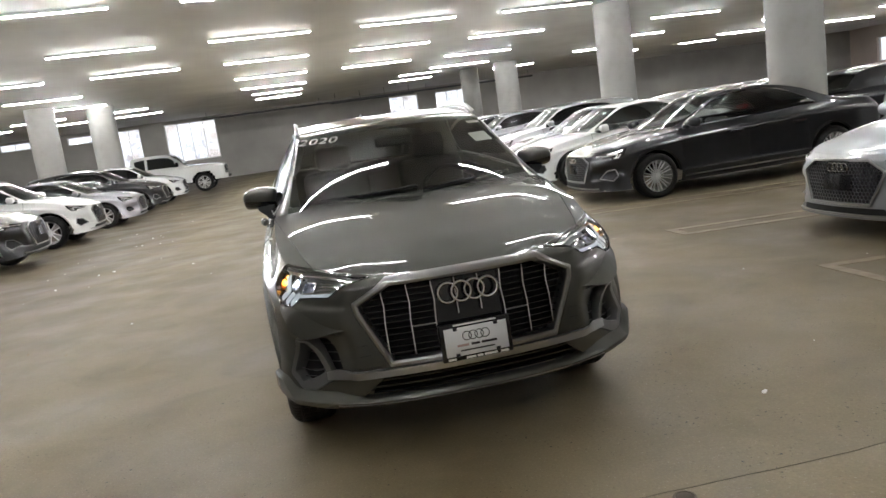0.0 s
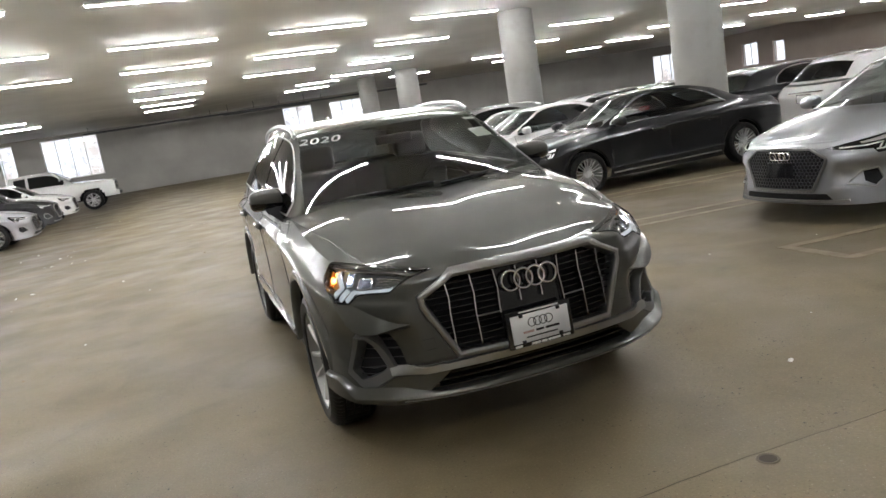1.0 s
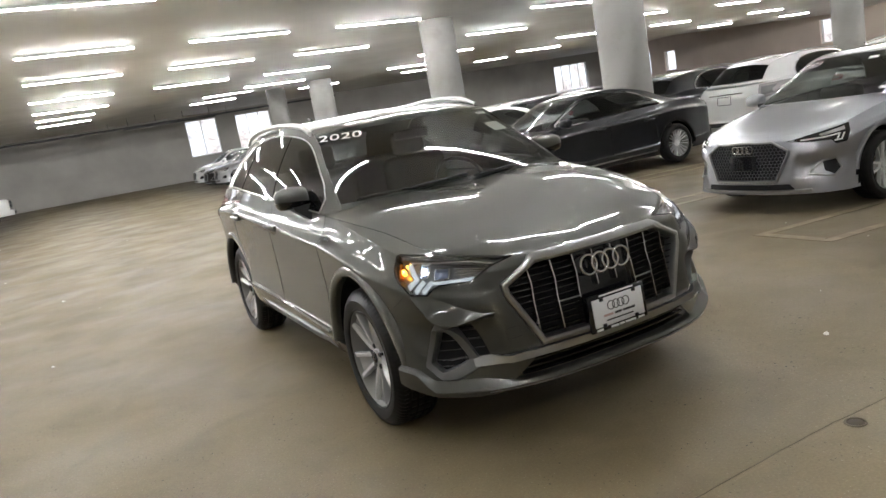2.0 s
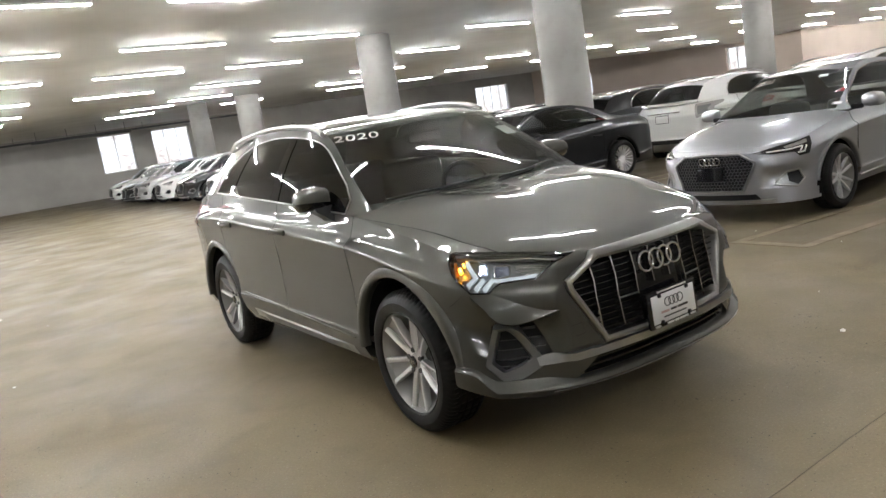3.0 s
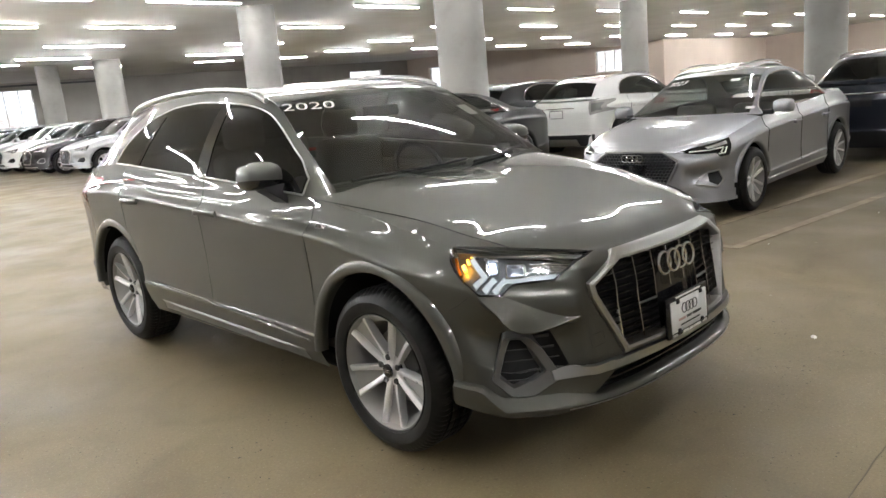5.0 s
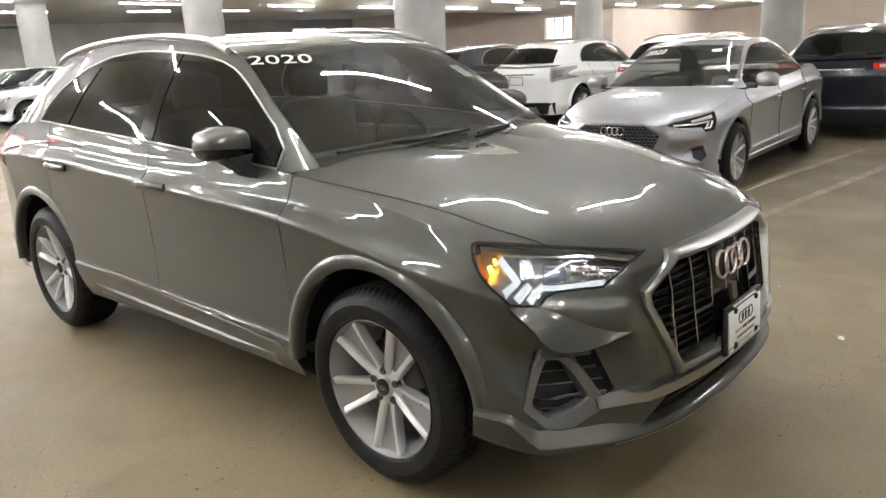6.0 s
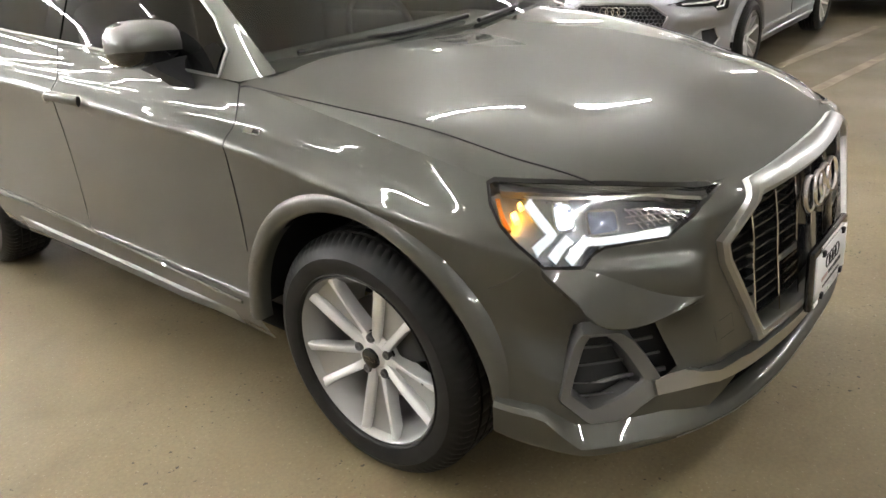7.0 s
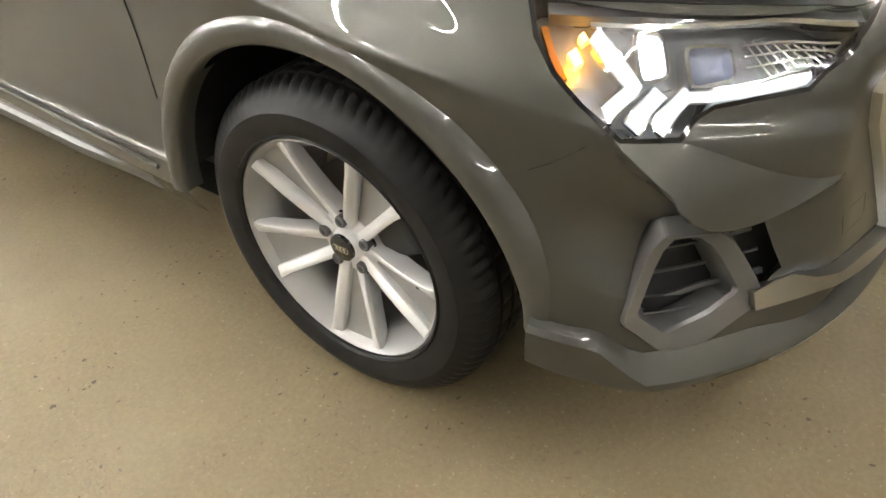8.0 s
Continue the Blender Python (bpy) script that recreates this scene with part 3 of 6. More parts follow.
    def at(self, r, c):
        """A place on the cabin by row and column."""
        i, j = min(r * self.nr, self.cab.shape[0] - 1.001), min(c * self.nc, self.cab.shape[1] - 1.001)
        a, b = int(i), int(j)
        u, v = i - a, j - b
        G = self.cab
        return (1 - u) * ((1 - v) * G[a, b] + v * G[a, b + 1]) + u * ((1 - v) * G[a + 1, b] + v * G[a + 1, b + 1])

    def out(self, r, c, d):
        """The same place, d metres off the sheet."""
        p = self.at(r, c)
        n = np.cross(self.at(r, c + 0.05) - self.at(r, c - 0.05 if c > 0.05 else 0), self.at(r + 0.05, c) - self.at(max(r - 0.05, 0), c))
        n = n / (np.linalg.norm(n) + 1e-9)
        if n[0] > 0.001 or (abs(n[0]) <= 0.3 and n[2] < 0):
            n = -n
        if n[2] < -0.2:
            n = -n
        return p + n * d


def outward(me, middle=(0, 1.4, 0.7)):
    """Turns a pane's faces away from the middle of the car."""
    c = Vector(middle)
    if sum((p.center - c).dot(p.normal) * p.area for p in me.polygons) < 0:
        me.flip_normals()
    return me


def mirrored(me):
    bm = bmesh.new()
    bm.from_mesh(me)
    for v in bm.verts:
        v.co.x = -v.co.x
    bmesh.ops.reverse_faces(bm, faces=bm.faces)
    out = me.copy()
    bm.to_mesh(out)
    bm.free()
    return out


def both(name, me, material, parent, label=""):
    """The part and its mirror image."""
    return part(name, me, material, parent, label), part(name, mirrored(me), material, parent, label)


def glass_sheet(shell, poly, d=0.0, n=6, rings=6):
    """A pane on the cabin's sheet, by an outline of (row, column)."""
    edge = rounded_poly(poly, n)
    c = np.mean(np.array(edge), axis=0)
    verts, faces, m = [], [], len(edge)
    for k in range(rings):
        s = 1 - k / rings
        for e in edge:
            q = c + (np.array(e) - c) * s
            verts.append(shell.out(q[0], q[1], d))
    verts.append(shell.out(c[0], c[1], d))
    for k in range(rings - 1):
        faces += [(k * m + i, k * m + (i + 1) % m, (k + 1) * m + (i + 1) % m, (k + 1) * m + i) for i in range(m)]
    faces += [((rings - 1) * m + i, (rings - 1) * m + (i + 1) % m, rings * m) for i in range(m)]
    return outward(mesh_of(verts, faces, 60))


def in_arch(shell, c, r=0.436, hub=0.375):
    return abs(c[0]) > 0.55 and min(math.hypot(c[1] + 0.012, c[2] - hub), math.hypot(c[1] - shell.base, c[2] - hub)) < r


def arch_trim(y, hub, r0, r1, x, a0=-3, a1=181):
    """The flared lip round a wheel opening."""
    verts, faces = [], []
    angles = np.linspace(radians(a0), radians(a1), 49)
    prof = [(r0 - 0.002, -x + 0.05), (r0, -x + 0.03), (r0, -x + 0.010), (r0 + 0.010, -x), (r0 + 0.035, -x), (r1 - 0.012, -x + 0.006), (r1, -x + 0.022), (r1 + 0.004, -x + 0.075)]
    for a in angles:
        ease = min(1, max(0, (math.degrees(a) - 115) / 55)) ** 1.5 * 0.026
        for r, xx in prof:
            verts.append((xx + ease, y + r * math.cos(a), hub + r * math.sin(a)))
    m = len(prof)
    for i in range(len(angles) - 1):
        faces += [(i * m + k, i * m + k + 1, (i + 1) * m + k + 1, (i + 1) * m + k) for k in range(m - 1)]
    return mesh_of(verts, faces, 50)


def wheel_house(y, hub, r, x0, x1):
    verts, faces = [], []
    angles = np.linspace(radians(6), radians(168), 25)
    for a in angles:
        for rr, xx in ((r, x0), (r, x1), (0.02, x1)):
            verts.append((xx, y + rr * math.cos(a), hub + rr * math.sin(a)))
    for i in range(24):
        faces += [(i * 3 + k, i * 3 + k + 1, i * 3 + 4 + k, i * 3 + 3 + k) for k in range(2)]
    return mesh_of(verts, faces, 50)


# ---- wheel: axle along x, outer face towards -x, centre at the hub ----
def tyre_mesh(R=0.356, rim=0.247, half=0.117, tread=True):
    prof = [(rim + 0.003, half - 0.024), (rim + 0.004, half - 0.004), (rim + 0.009, half + 0.001), (rim + 0.012, half - 0.003), (rim + 0.035, half + 0.006), (R - 0.052, half + 0.005), (R - 0.048, half + 0.002), (R - 0.030, half - 0.006), (R - 0.016, half - 0.017), (R - 0.006, half - 0.030), (R - 0.001, half - 0.044)]
    for g in (0.058, 0.02, -0.02, -0.058):
        prof += [(R, g + 0.012), (R, g + 0.005), (R - 0.007, g + 0.004), (R - 0.007, g - 0.004), (R, g - 0.005), (R, g - 0.012)]
    prof += [(r, -s) for r, s in [(R - 0.001, half - 0.044), (R - 0.006, half - 0.030), (R - 0.016, half - 0.017), (R - 0.030, half - 0.006), (R - 0.048, half + 0.002), (R - 0.052, half + 0.005), (rim + 0.035, half + 0.006), (rim + 0.012, half - 0.003), (rim + 0.009, half + 0.001), (rim + 0.004, half - 0.004), (rim + 0.003, half - 0.024)]]
    n, m = 252, len(prof)
    verts, faces = [], []
    for i in range(n):
        for k, (r, s) in enumerate(prof):
            a = 2 * math.pi * i / n + (0.9 * (abs(s) - 0.07) if abs(s) > 0.066 and r > R - 0.02 else 0)
            if tread and i % 3 == 0 and R - 0.0165 < r and abs(s) > 0.066:
                r -= 0.005
            elif tread and i % 6 == 2 and r > R - 0.001 and abs(s) < 0.066:
                r -= 0.003
            verts.append((s, r * math.cos(a), r * math.sin(a)))
    for i in range(n):
        j = (i + 1) % n
        faces += [(i * m + k, i * m + k + 1, j * m + k + 1, j * m + k) for k in range(m - 1)]
    return mesh_of(verts, faces, 30)


def rim_barrel():
    f = -1
    prof = [(0.205, 0.10 * -f), (0.212, 0.06), (0.205, 0.0), (0.212, -0.06), (0.236, -0.088), (0.240, -0.102), (0.246, -0.109), (0.251, -0.106), (0.249, -0.085)]
    return lathe(prof, 72, "x")


# an arm of a spoke: radius, offset, half width, face, depth, lean
ARMS = ((0.032, 0.0150, 0.0140, -0.066, 0.040, 0.003), (0.066, 0.0225, 0.0140, -0.074, 0.044, 0.006), (0.105, 0.0305, 0.0130, -0.084, 0.044, 0.008), (0.150, 0.0395, 0.0125, -0.093, 0.042, 0.009), (0.200, 0.0500, 0.0130, -0.100, 0.038, 0.008), (0.243, 0.0615, 0.0165, -0.104, 0.030, 0.004))


def spoke_pair():
    """Two arms that leave the hub together and part towards the rim."""
    bm = bmesh.new()
    for s in (-1, 1):
        secs = []
        for r, off, half, x_top, deep, lean in ARMS:
            c = s * off
            # a flat outer ridge and a facet that falls towards the slot between the arms
            secs.append([(x_top + lean + 0.006, c - s * half), (x_top + lean, c - s * half * 0.86), (x_top, c + s * half * 0.20), (x_top, c + s * half * 0.84), (x_top + 0.010, c + s * half), (x_top + deep, c + s * half * 0.8), (x_top + deep, c - s * half * 0.8)])
            secs[-1] = [bm.verts.new((x, t, r)) for x, t in secs[-1]]
        for a, b in zip(secs, secs[1:]):
            for k in range(7):
                bm.faces.new((a[k], a[(k + 1) % 7], b[(k + 1) % 7], b[k]))
        bm.faces.new(secs[0][::-1])
        bm.faces.new(secs[-1])
    bmesh.ops.recalc_face_normals(bm, faces=bm.faces)
    bmesh.ops.bevel(bm, geom=bm.edges[:], offset=0.0012, segments=1, affect="EDGES")
    for f in bm.faces:
        f.smooth = True
    me = bpy.data.meshes.new("spoke")
    bm.to_mesh(me)
    bm.free()
    me.set_sharp_from_angle(angle=radians(24))
    return me


def spoke_web():
    """The sunk floor between the two arms of a spoke."""
    web = [[(x, t, r) for x, t in ((x_top + deep - 0.002, -off), (x_top + sunk, -off), (x_top + sunk + 0.003, 0), (x_top + sunk, off), (x_top + deep - 0.002, off))]
           for (r, off, half, x_top, deep, lean), sunk in zip(ARMS, (0.004, 0.014, 0.022, 0.025, 0.024, 0.012))]
    verts = [v for row in web for v in row]
    return mesh_of(verts, [(i * 5 + k, i * 5 + k + 1, i * 5 + k + 6, i * 5 + k + 5) for i in range(len(web) - 1) for k in range(4)], 30)


BOLTGREY = shader("bolt_cap_grey", (0.09, 0.09, 0.09), 0.4, 0.3)
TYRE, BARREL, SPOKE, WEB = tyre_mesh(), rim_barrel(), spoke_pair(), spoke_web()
HUB = lathe([(0, -0.080), (0.031, -0.080), (0.034, -0.074), (0.037, -0.066), (0.070, -0.060), (0.076, -0.050), (0.076, -0.02), (0, -0.02)], 40)
WELL = lathe([(0.0125, -0.052), (0.0165, -0.064), (0.0195, -0.0665), (0.0200, -0.060)], 18)
CAP = lathe([(0, -0.0885), (0.026, -0.0885), (0.030, -0.086), (0.031, -0.076)], 28)
BOLT = lathe([(0, -0.070), (0.005, -0.070), (0.006, -0.073), (0.011, -0.074), (0.0135, -0.071), (0.0135, -0.05)], 12)
DISC = lathe([(0.06, 0.0), (0.155, 0.0), (0.155, 0.022), (0.06, 0.022)], 40)
# alloy darkened: shade inside the barrel and between the arms put into colour
DIMALLOY = shader("shaded_alloy", (0.30, 0.295, 0.285), 0.40, 0.5)
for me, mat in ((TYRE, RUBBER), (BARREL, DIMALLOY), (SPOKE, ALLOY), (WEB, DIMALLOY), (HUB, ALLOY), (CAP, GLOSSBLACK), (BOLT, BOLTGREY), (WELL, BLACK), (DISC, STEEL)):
    me.materials.append(mat)


def wheel(parent, x, y, hub, size=1.0, turn=0.0, far=False, steer=0.0, spokes=5):
    """A wheel on the side of x's sign; far wheels have fewer parts."""
    w = part("wheel", BARREL, None, parent, "silver alloy wheel with twin spokes")
    side = 1 if x < 0 else -1
    w.matrix_basis = pose(x, y, hub, 0, 0, (0 if side > 0 else 180) + steer) @ pose(0, 0, 0, turn) @ Matrix.Diagonal((size, size, size, 1))
    part("tyre", TYRE, None, w, "black rubber tyre with worn tread")
    part("hub", HUB, None, w)
    for k in range(spokes):
        s = part("spoke", SPOKE, None, w)
        s.matrix_basis = pose(0, 0, 0, 360 / spokes * k) @ Matrix.Diagonal((1, 1 if spokes == 5 else 0.5, 1, 1))
        if spokes == 5:
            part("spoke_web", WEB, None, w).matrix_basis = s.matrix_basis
    if not far:
        part("hub_cap", CAP, None, w, "black hub cap with pale rings")
        for k in range(5):
            b = part("wheel_bolt", BOLT, None, w)
            b.matrix_basis = pose(0, 0, 0, 72 * k + 36) @ pose(-0.004, 0, 0.056)
            part("bolt_well", WELL, None, w).matrix_basis = pose(0, 0, 0, 72 * k + 36) @ pose(0, 0, 0.056)
        for k in range(4):
            ring = part("cap_ring", CAPRING, None, w)
            ring.matrix_basis = pose(-0.0888, 0, 0, -turn) @ pose(0, 0.0092 * (k - 1.5), 0) @ Matrix.Scale(1.15, 4)
        d = part("brake_disc", DISC, None, w, "grey steel brake disc")
        d.matrix_basis = pose(-0.01, 0, 0)
        cal = part("brake_caliper", box(-0.05, 0.07, -0.06, 0.05, 0.165, 0.06, 0.012), BLACKMETAL, w)
        cal.matrix_basis = pose(0, 0, 0, 150 - turn)
        v = part("valve", tube([(-0.072, 0, 0.208), (-0.098, 0, 0.196)], 0.0045), BLACK, w)
        v.matrix_basis = pose(0, 0, 0, 58)
    return w


CAPRING = tube([(0, 0.0058 * math.cos(a), 0.0058 * math.sin(a)) for a in np.linspace(0, 2 * math.pi, 13)[:-1]], 0.0009, 4, True, up=(1, 0, 0))
CAPRING.materials.append(CHROME)
BLACKMETAL = shader("cast_iron", (0.06, 0.06, 0.06), 0.5, 0.6)


# ---- generic parked car ----
def parked_car(name, label, shell, cabin, coat, width, hub=0.33, size=0.93, sedan=False, rails=False, year="", rear_seen=False, spokes=5, fine_front=False, pocket=False):
    root = new(name)
    base = shell.base
    arch = hub + (0.072 if sedan else 0.100)
    low, cab = shell.low, shell.cab
    part("body", net_mesh(low, lambda i, j, c: not in_arch(shell, c, arch, hub), True), coat, root)
    part("bonnet", net_mesh(shell.hood, None, True), coat, root)
    nr, nc = shell.nr, shell.nc
    glass = SIDE_GLASS
    ws = [(2.35, 0.10), (4.995, 0.10), (4.995, 1.9), (2.35, 1.9)]
    rw = [(2.45, 5.15), (4.995, 5.15), (4.995, 6.0), (2.45, 5.9)] if sedan else [(2.6, 6.12), (4.995, 6.12), (4.995, 6.85), (2.7, 6.85)]

    def solid(i, j, c):
        r, k = (i + 0.5) / nr, (j + 0.5) / nc
        return not (inside(glass, r, k) or inside(ws, r, k) or inside(rw, r, k))

    part("roof", net_mesh(cab, solid, True), coat, root)
    both("side_window", glass_sheet(shell, glass, 0.003), CLEARSIDE if sedan else TINTED, root, "dark side glass")
    W = screen_net(shell, 0.08, 1.92)
    part("windscreen", outward(net_mesh(W, None, True)), WINDSCREEN, root, "clear windscreen glass")
    k0, k1 = (5.12, 6.0) if sedan else (6.1, 6.87)
    W = smooth_net(np.array([[shell.out(r, k, 0.003) for k in np.linspace(k0, k1, 4)] for r in np.linspace(2.45, 5, 6)]), 2, 3)
    part("rear_window", outward(net_mesh(W, None, True)), TINTED, root, "dark rear glass")
    trim = [tuple(shell.out(r, k, 0.004)) for r, k in rounded_poly(glass, 5)]
    both("window_trim", tube(trim, 0.010, 4, True), CHROME, root, "bright window trim")
    # dark cabin inside
    xi = width - 0.18
    part("cabin", box(-xi, 0.35, 0.35, xi, 3.0, 0.80 if sedan else 0.92, 0.05), UPHOLSTERY, root)
    for sx in (-1, 1):
        part("front_seat", box(sx * 0.36 - 0.24, 1.25, 0.5, sx * 0.36 + 0.24, 1.42, 1.02 if sedan else 1.15, 0.06), UPHOLSTERY, root)
    for y in (0, base):
        for sx in (-1, 1):
            a = arch_trim(y, hub, arch - 0.022, arch + 0.012, width - 0.016, 4, 176)
            part("wheel_arch", a if sx < 0 else mirrored(a), coat, root)
            h = wheel_house(y, hub, arch - 0.01, -width + 0.03, -width + 0.34)
            part("wheel_house", h if sx < 0 else mirrored(h), LINER, root)
            wheel(root, sx * (width - 0.115), y, hub, size, random.uniform(0, 72), True, 0.0, spokes)
    # nose
    tree = shell_tree(shell)
    zt = shell.low_ctrl[-1, 0, 2]
    foot = 0.33 if sedan else 0.40
    hexa = [(-0.31, zt - 0.045), (0.31, zt - 0.045), (0.455, zt - 0.135), (0.45, zt - 0.17), (0.34, foot), (-0.34, foot), (-0.45, zt - 0.17), (-0.455, zt - 0.135)]
    grille = part("grille", projected(tree, hexa, FRONT, 0.004), BLACK, root, "black grille with a bright surround")
    edge = [project(tree, u, v, FRONT, 0.012) for u, v in rounded_poly(hexa, 8)]
    part("grille_frame", tube(edge, 0.013, 6, True), SATIN, grille, "bright grille surround")
    if fine_front:
        part("honeycomb", lattice(tree, hexa), SATINGREY, grille, "dark honeycomb mesh")
    elif sedan:
        for z in np.arange(foot + 0.03, zt - 0.06, 0.045):
            wd = 0.43 - max(0, (zt - 0.17 - z)) * 0.45 - max(0, z - zt + 0.135) * 1.5
            part("grille_bar", tube([project(tree, u, z, FRONT, 0.010) for u in np.linspace(-wd, wd, 9)], 0.005, 4), SATINGREY, grille)
    else:
        for u in np.arange(-0.40, 0.41, 0.08):
            hi = zt - 0.05 - max(0, abs(u) - 0.31) * 0.62
            lo = foot + 0.01 + max(0, abs(u) - 0.34) * 2.4
            part("grille_bar", tube([project(tree, u, z, FRONT, 0.010) for z in np.linspace(lo, hi, 7)], 0.006, 4, up=(0, 1, 0)), CHROME, grille)
    for k in range(4):
        ring = part("badge_ring", BADGERING, CHROME, grille)
        p = project(tree, 0, zt - 0.105, FRONT, 0.022)
        ring.location = ((k - 1.5) * 0.054, p[1], p[2])
        ring.scale = (0.86, 0.86, 0.86)
    part("number_plate", projected(tree, [(-0.155, zt - 0.30), (0.155, zt - 0.30), (0.155, zt - 0.165), (-0.155, zt - 0.165)], FRONT, 0.026), GLOSSBLACK, root, "black blank plate")
    zt = shell.low_ctrl[-1, 2, 2]
    lamp = [(-0.17, zt - 0.055), (0.05, zt - 0.012), (0.29, zt + 0.030), (0.285, zt - 0.03), (0.235, zt - 0.105), (0.13, zt - 0.118), (0.10, zt - 0.080), (-0.08, zt - 0.078)]
    if pocket:
        lamp = [(-0.26, zt - 0.058), (-0.05, zt - 0.022), (0.16, zt + 0.010), (0.30, zt + 0.034), (0.295, zt - 0.03), (0.25, zt - 0.120), (0.15, zt - 0.128), (0.115, zt - 0.088), (-0.08, zt - 0.084)]
    for s in (1, -1):
        d = CORNER if s > 0 else OTHER
        h = part("headlight", projected(tree, lamp, d, 0.003), GLOSSBLACK, root, "dark headlamp with pale daytime strip")
        for a in ([(-0.14, zt - 0.062), (0.06, zt - 0.060), (0.20, zt - 0.045)], [(0.235, zt - 0.045), (0.205, zt - 0.095), (0.14, zt - 0.100)], [(0.19, zt - 0.056), (0.165, zt - 0.09)]):
            part("headlight_strip", tube([project(tree, u, v, d, 0.006) for u, v in a], 0.0075, 5), STICKER, h)
        part("reflector", projected(tree, [(0.02, zt - 0.03), (0.25, zt + 0.012), (0.25, zt - 0.02), (0.04, zt - 0.048)], d, 0.006), LENSGREY, h)
        up = 0.0 if sedan else 0.07
        vent = [(0.145, 0.50 + up), (0.02, 0.485 + up), (-0.10, 0.375 + up), (0.115, 0.335 + up), (0.185, 0.40 + up)]
        hole = [(0.150, 0.490), (0.030, 0.480), (0.040, 0.390), (0.118, 0.352), (0.176, 0.405)] if pocket else inset2(vent, 0.92)
        v = part("side_intake", projected(tree, hole, d, 0.004), BLACK, root)
        part("intake_trim", tube([project(tree, a, b, d, 0.006) for a, b in rounded_poly(vent, 4)], 0.009, 5, True), SATIN, v, "bright intake trim")
    part("lower_intake", projected(tree, [(-0.46, foot - 0.03), (0.46, foot - 0.03), (0.5, foot - 0.09), (-0.5, foot - 0.09)], FRONT, 0.004), BLACK, root)
    part("bumper_lip", tube([project(tree, u, foot - 0.095, FRONT, 0.010) for u in np.linspace(-0.62, 0.62, 15)], 0.012, 6), SATIN, root, "bright bumper lip")
    # tail
    zt = shell.low_ctrl[-1, 15, 2]
    for s in (1, -1):
        if rear_seen:
            tail = [(s * 0.66, zt - 0.02), (s * 0.82, zt - 0.01), (s * 0.90, zt - 0.22), (s * 0.72, zt - 0.28)]
            t = part("tail_light", projected(tree, tail, BACK, 0.012), LENSGREY, root, "clear grey tail lamp")
            part("tail_core", projected(tree, inset2(tail, 0.6), BACK, 0.016), SATINGREY, t)
        else:
            tail = [(s * 0.48, zt - 0.06), (s * 0.74, zt - 0.04), (s * 0.76, zt - 0.14), (s * 0.50, zt - 0.13)]
            t = part("tail_light", projected(tree, tail, BACK, 0.010), REDLAMP, root, "red tail lamp")
            part("tail_core", projected(tree, inset2(tail, 0.45), BACK, 0.014), LENSGREY, t)
    part("rear_plate", projected(tree, [(-0.15, zt - 0.30), (0.15, zt - 0.30), (0.15, zt - 0.18), (-0.15, zt - 0.18)], BACK, 0.012), STICKER if rear_seen else BLACK, root)
    part("rear_bumper", projected(tree, [(-0.78, 0.48), (0.78, 0.48), (0.78, 0.26), (-0.78, 0.26)], BACK, 0.012), BLACK, root, "black lower bumper")
    part("rear_trim", tube([project(tree, u, zt - 0.13, BACK, 0.012) for u in np.linspace(-0.4, 0.4, 9)], 0.012, 5), CHROME, root)
    if rear_seen:
        part("plate_holder", tube([project(tree, u, v, BACK, 0.016) for u, v in rounded_poly([(-0.16, zt - 0.31), (0.16, zt - 0.31), (0.16, zt - 0.17), (-0.16, zt - 0.17)], 4)], 0.007, 4, True), BLACK, root, "dark empty plate holder")
        part("skid_plate", projected(tree, [(-0.45, 0.40), (0.45, 0.40), (0.52, 0.27), (-0.52, 0.27)], BACK, 0.02), SATIN, root, "grey skid plate")
    # flanks
    for s in (-1, 1):
        zb = shell.low_ctrl[-1, 9, 2]
        m = part("mirror", mirror_shell(), coat, root)
        m.matrix_basis = Matrix.Translation((s * (width + 0.035), 0.58, zb + 0.06)) @ Matrix.Diagonal((s * 0.95, 0.95, 0.95, 1))
        part("mirror_stalk", box(s * (width - 0.10) - 0.06, 0.52, zb - 0.02, s * (width - 0.10) + 0.06, 0.58, zb + 0.03, 0.012), BLACK, root)
        for y in (1.20, 2.15):
            yy = y * base / 2.68
            part("door_handle", box(s * (width - 0.012) - 0.018, yy - 0.10, zb - 0.17, s * (width - 0.012) + 0.018, yy + 0.10, zb - 0.14, 0.010), coat, root)
        if rails:
            rail = [shell.out(2.3, k, 0.02) * np.array((-s, 1, 1)) + np.array((0, 0, 0.02)) for k in np.linspace(2.15, 5.6, 14)]
            part("roof_rail", tube(rail, 0.014, 6), CHROME, root, "bright roof rail")
    for j in (8, 10, 12):
        f = shell.fine * 2
        pts = [p + np.array((-0.001, 0, 0)) for p in low[shell.fine * 2:, j * f]]
        pts = [p for p in pts if not in_arch(shell, p, arch + 0.02, hub)]
        if len(pts) > 2:
            both("door_gap", tube(pts, 0.0035, 4), SEAM, root)
    sill = [p for p in low[shell.fine, 6 * shell.fine * 2:14 * shell.fine * 2:4] if not in_arch(shell, p, arch, hub)]
    both("sill_trim", tube([p + np.array((-0.004, 0, 0)) for p in sill], 0.012, 5), SATIN, root)
    if year:
        sticker(root, year, shell, 3.40, 1.50, 0.115, 0.012)
        for r, c in ((4.0, 1.62), (2.7, 0.30)):
            note = part("windscreen_paper", box(-0.05, -0.002, -0.02, 0.05, 0.002, 0.02), PAPER, root, "white paper in the windscreen")
            p = shell.out(r, c, 0.006)
            note.matrix_basis = pose(-p[0], p[1], p[2], -58)
    return tagged(root, label, "car")


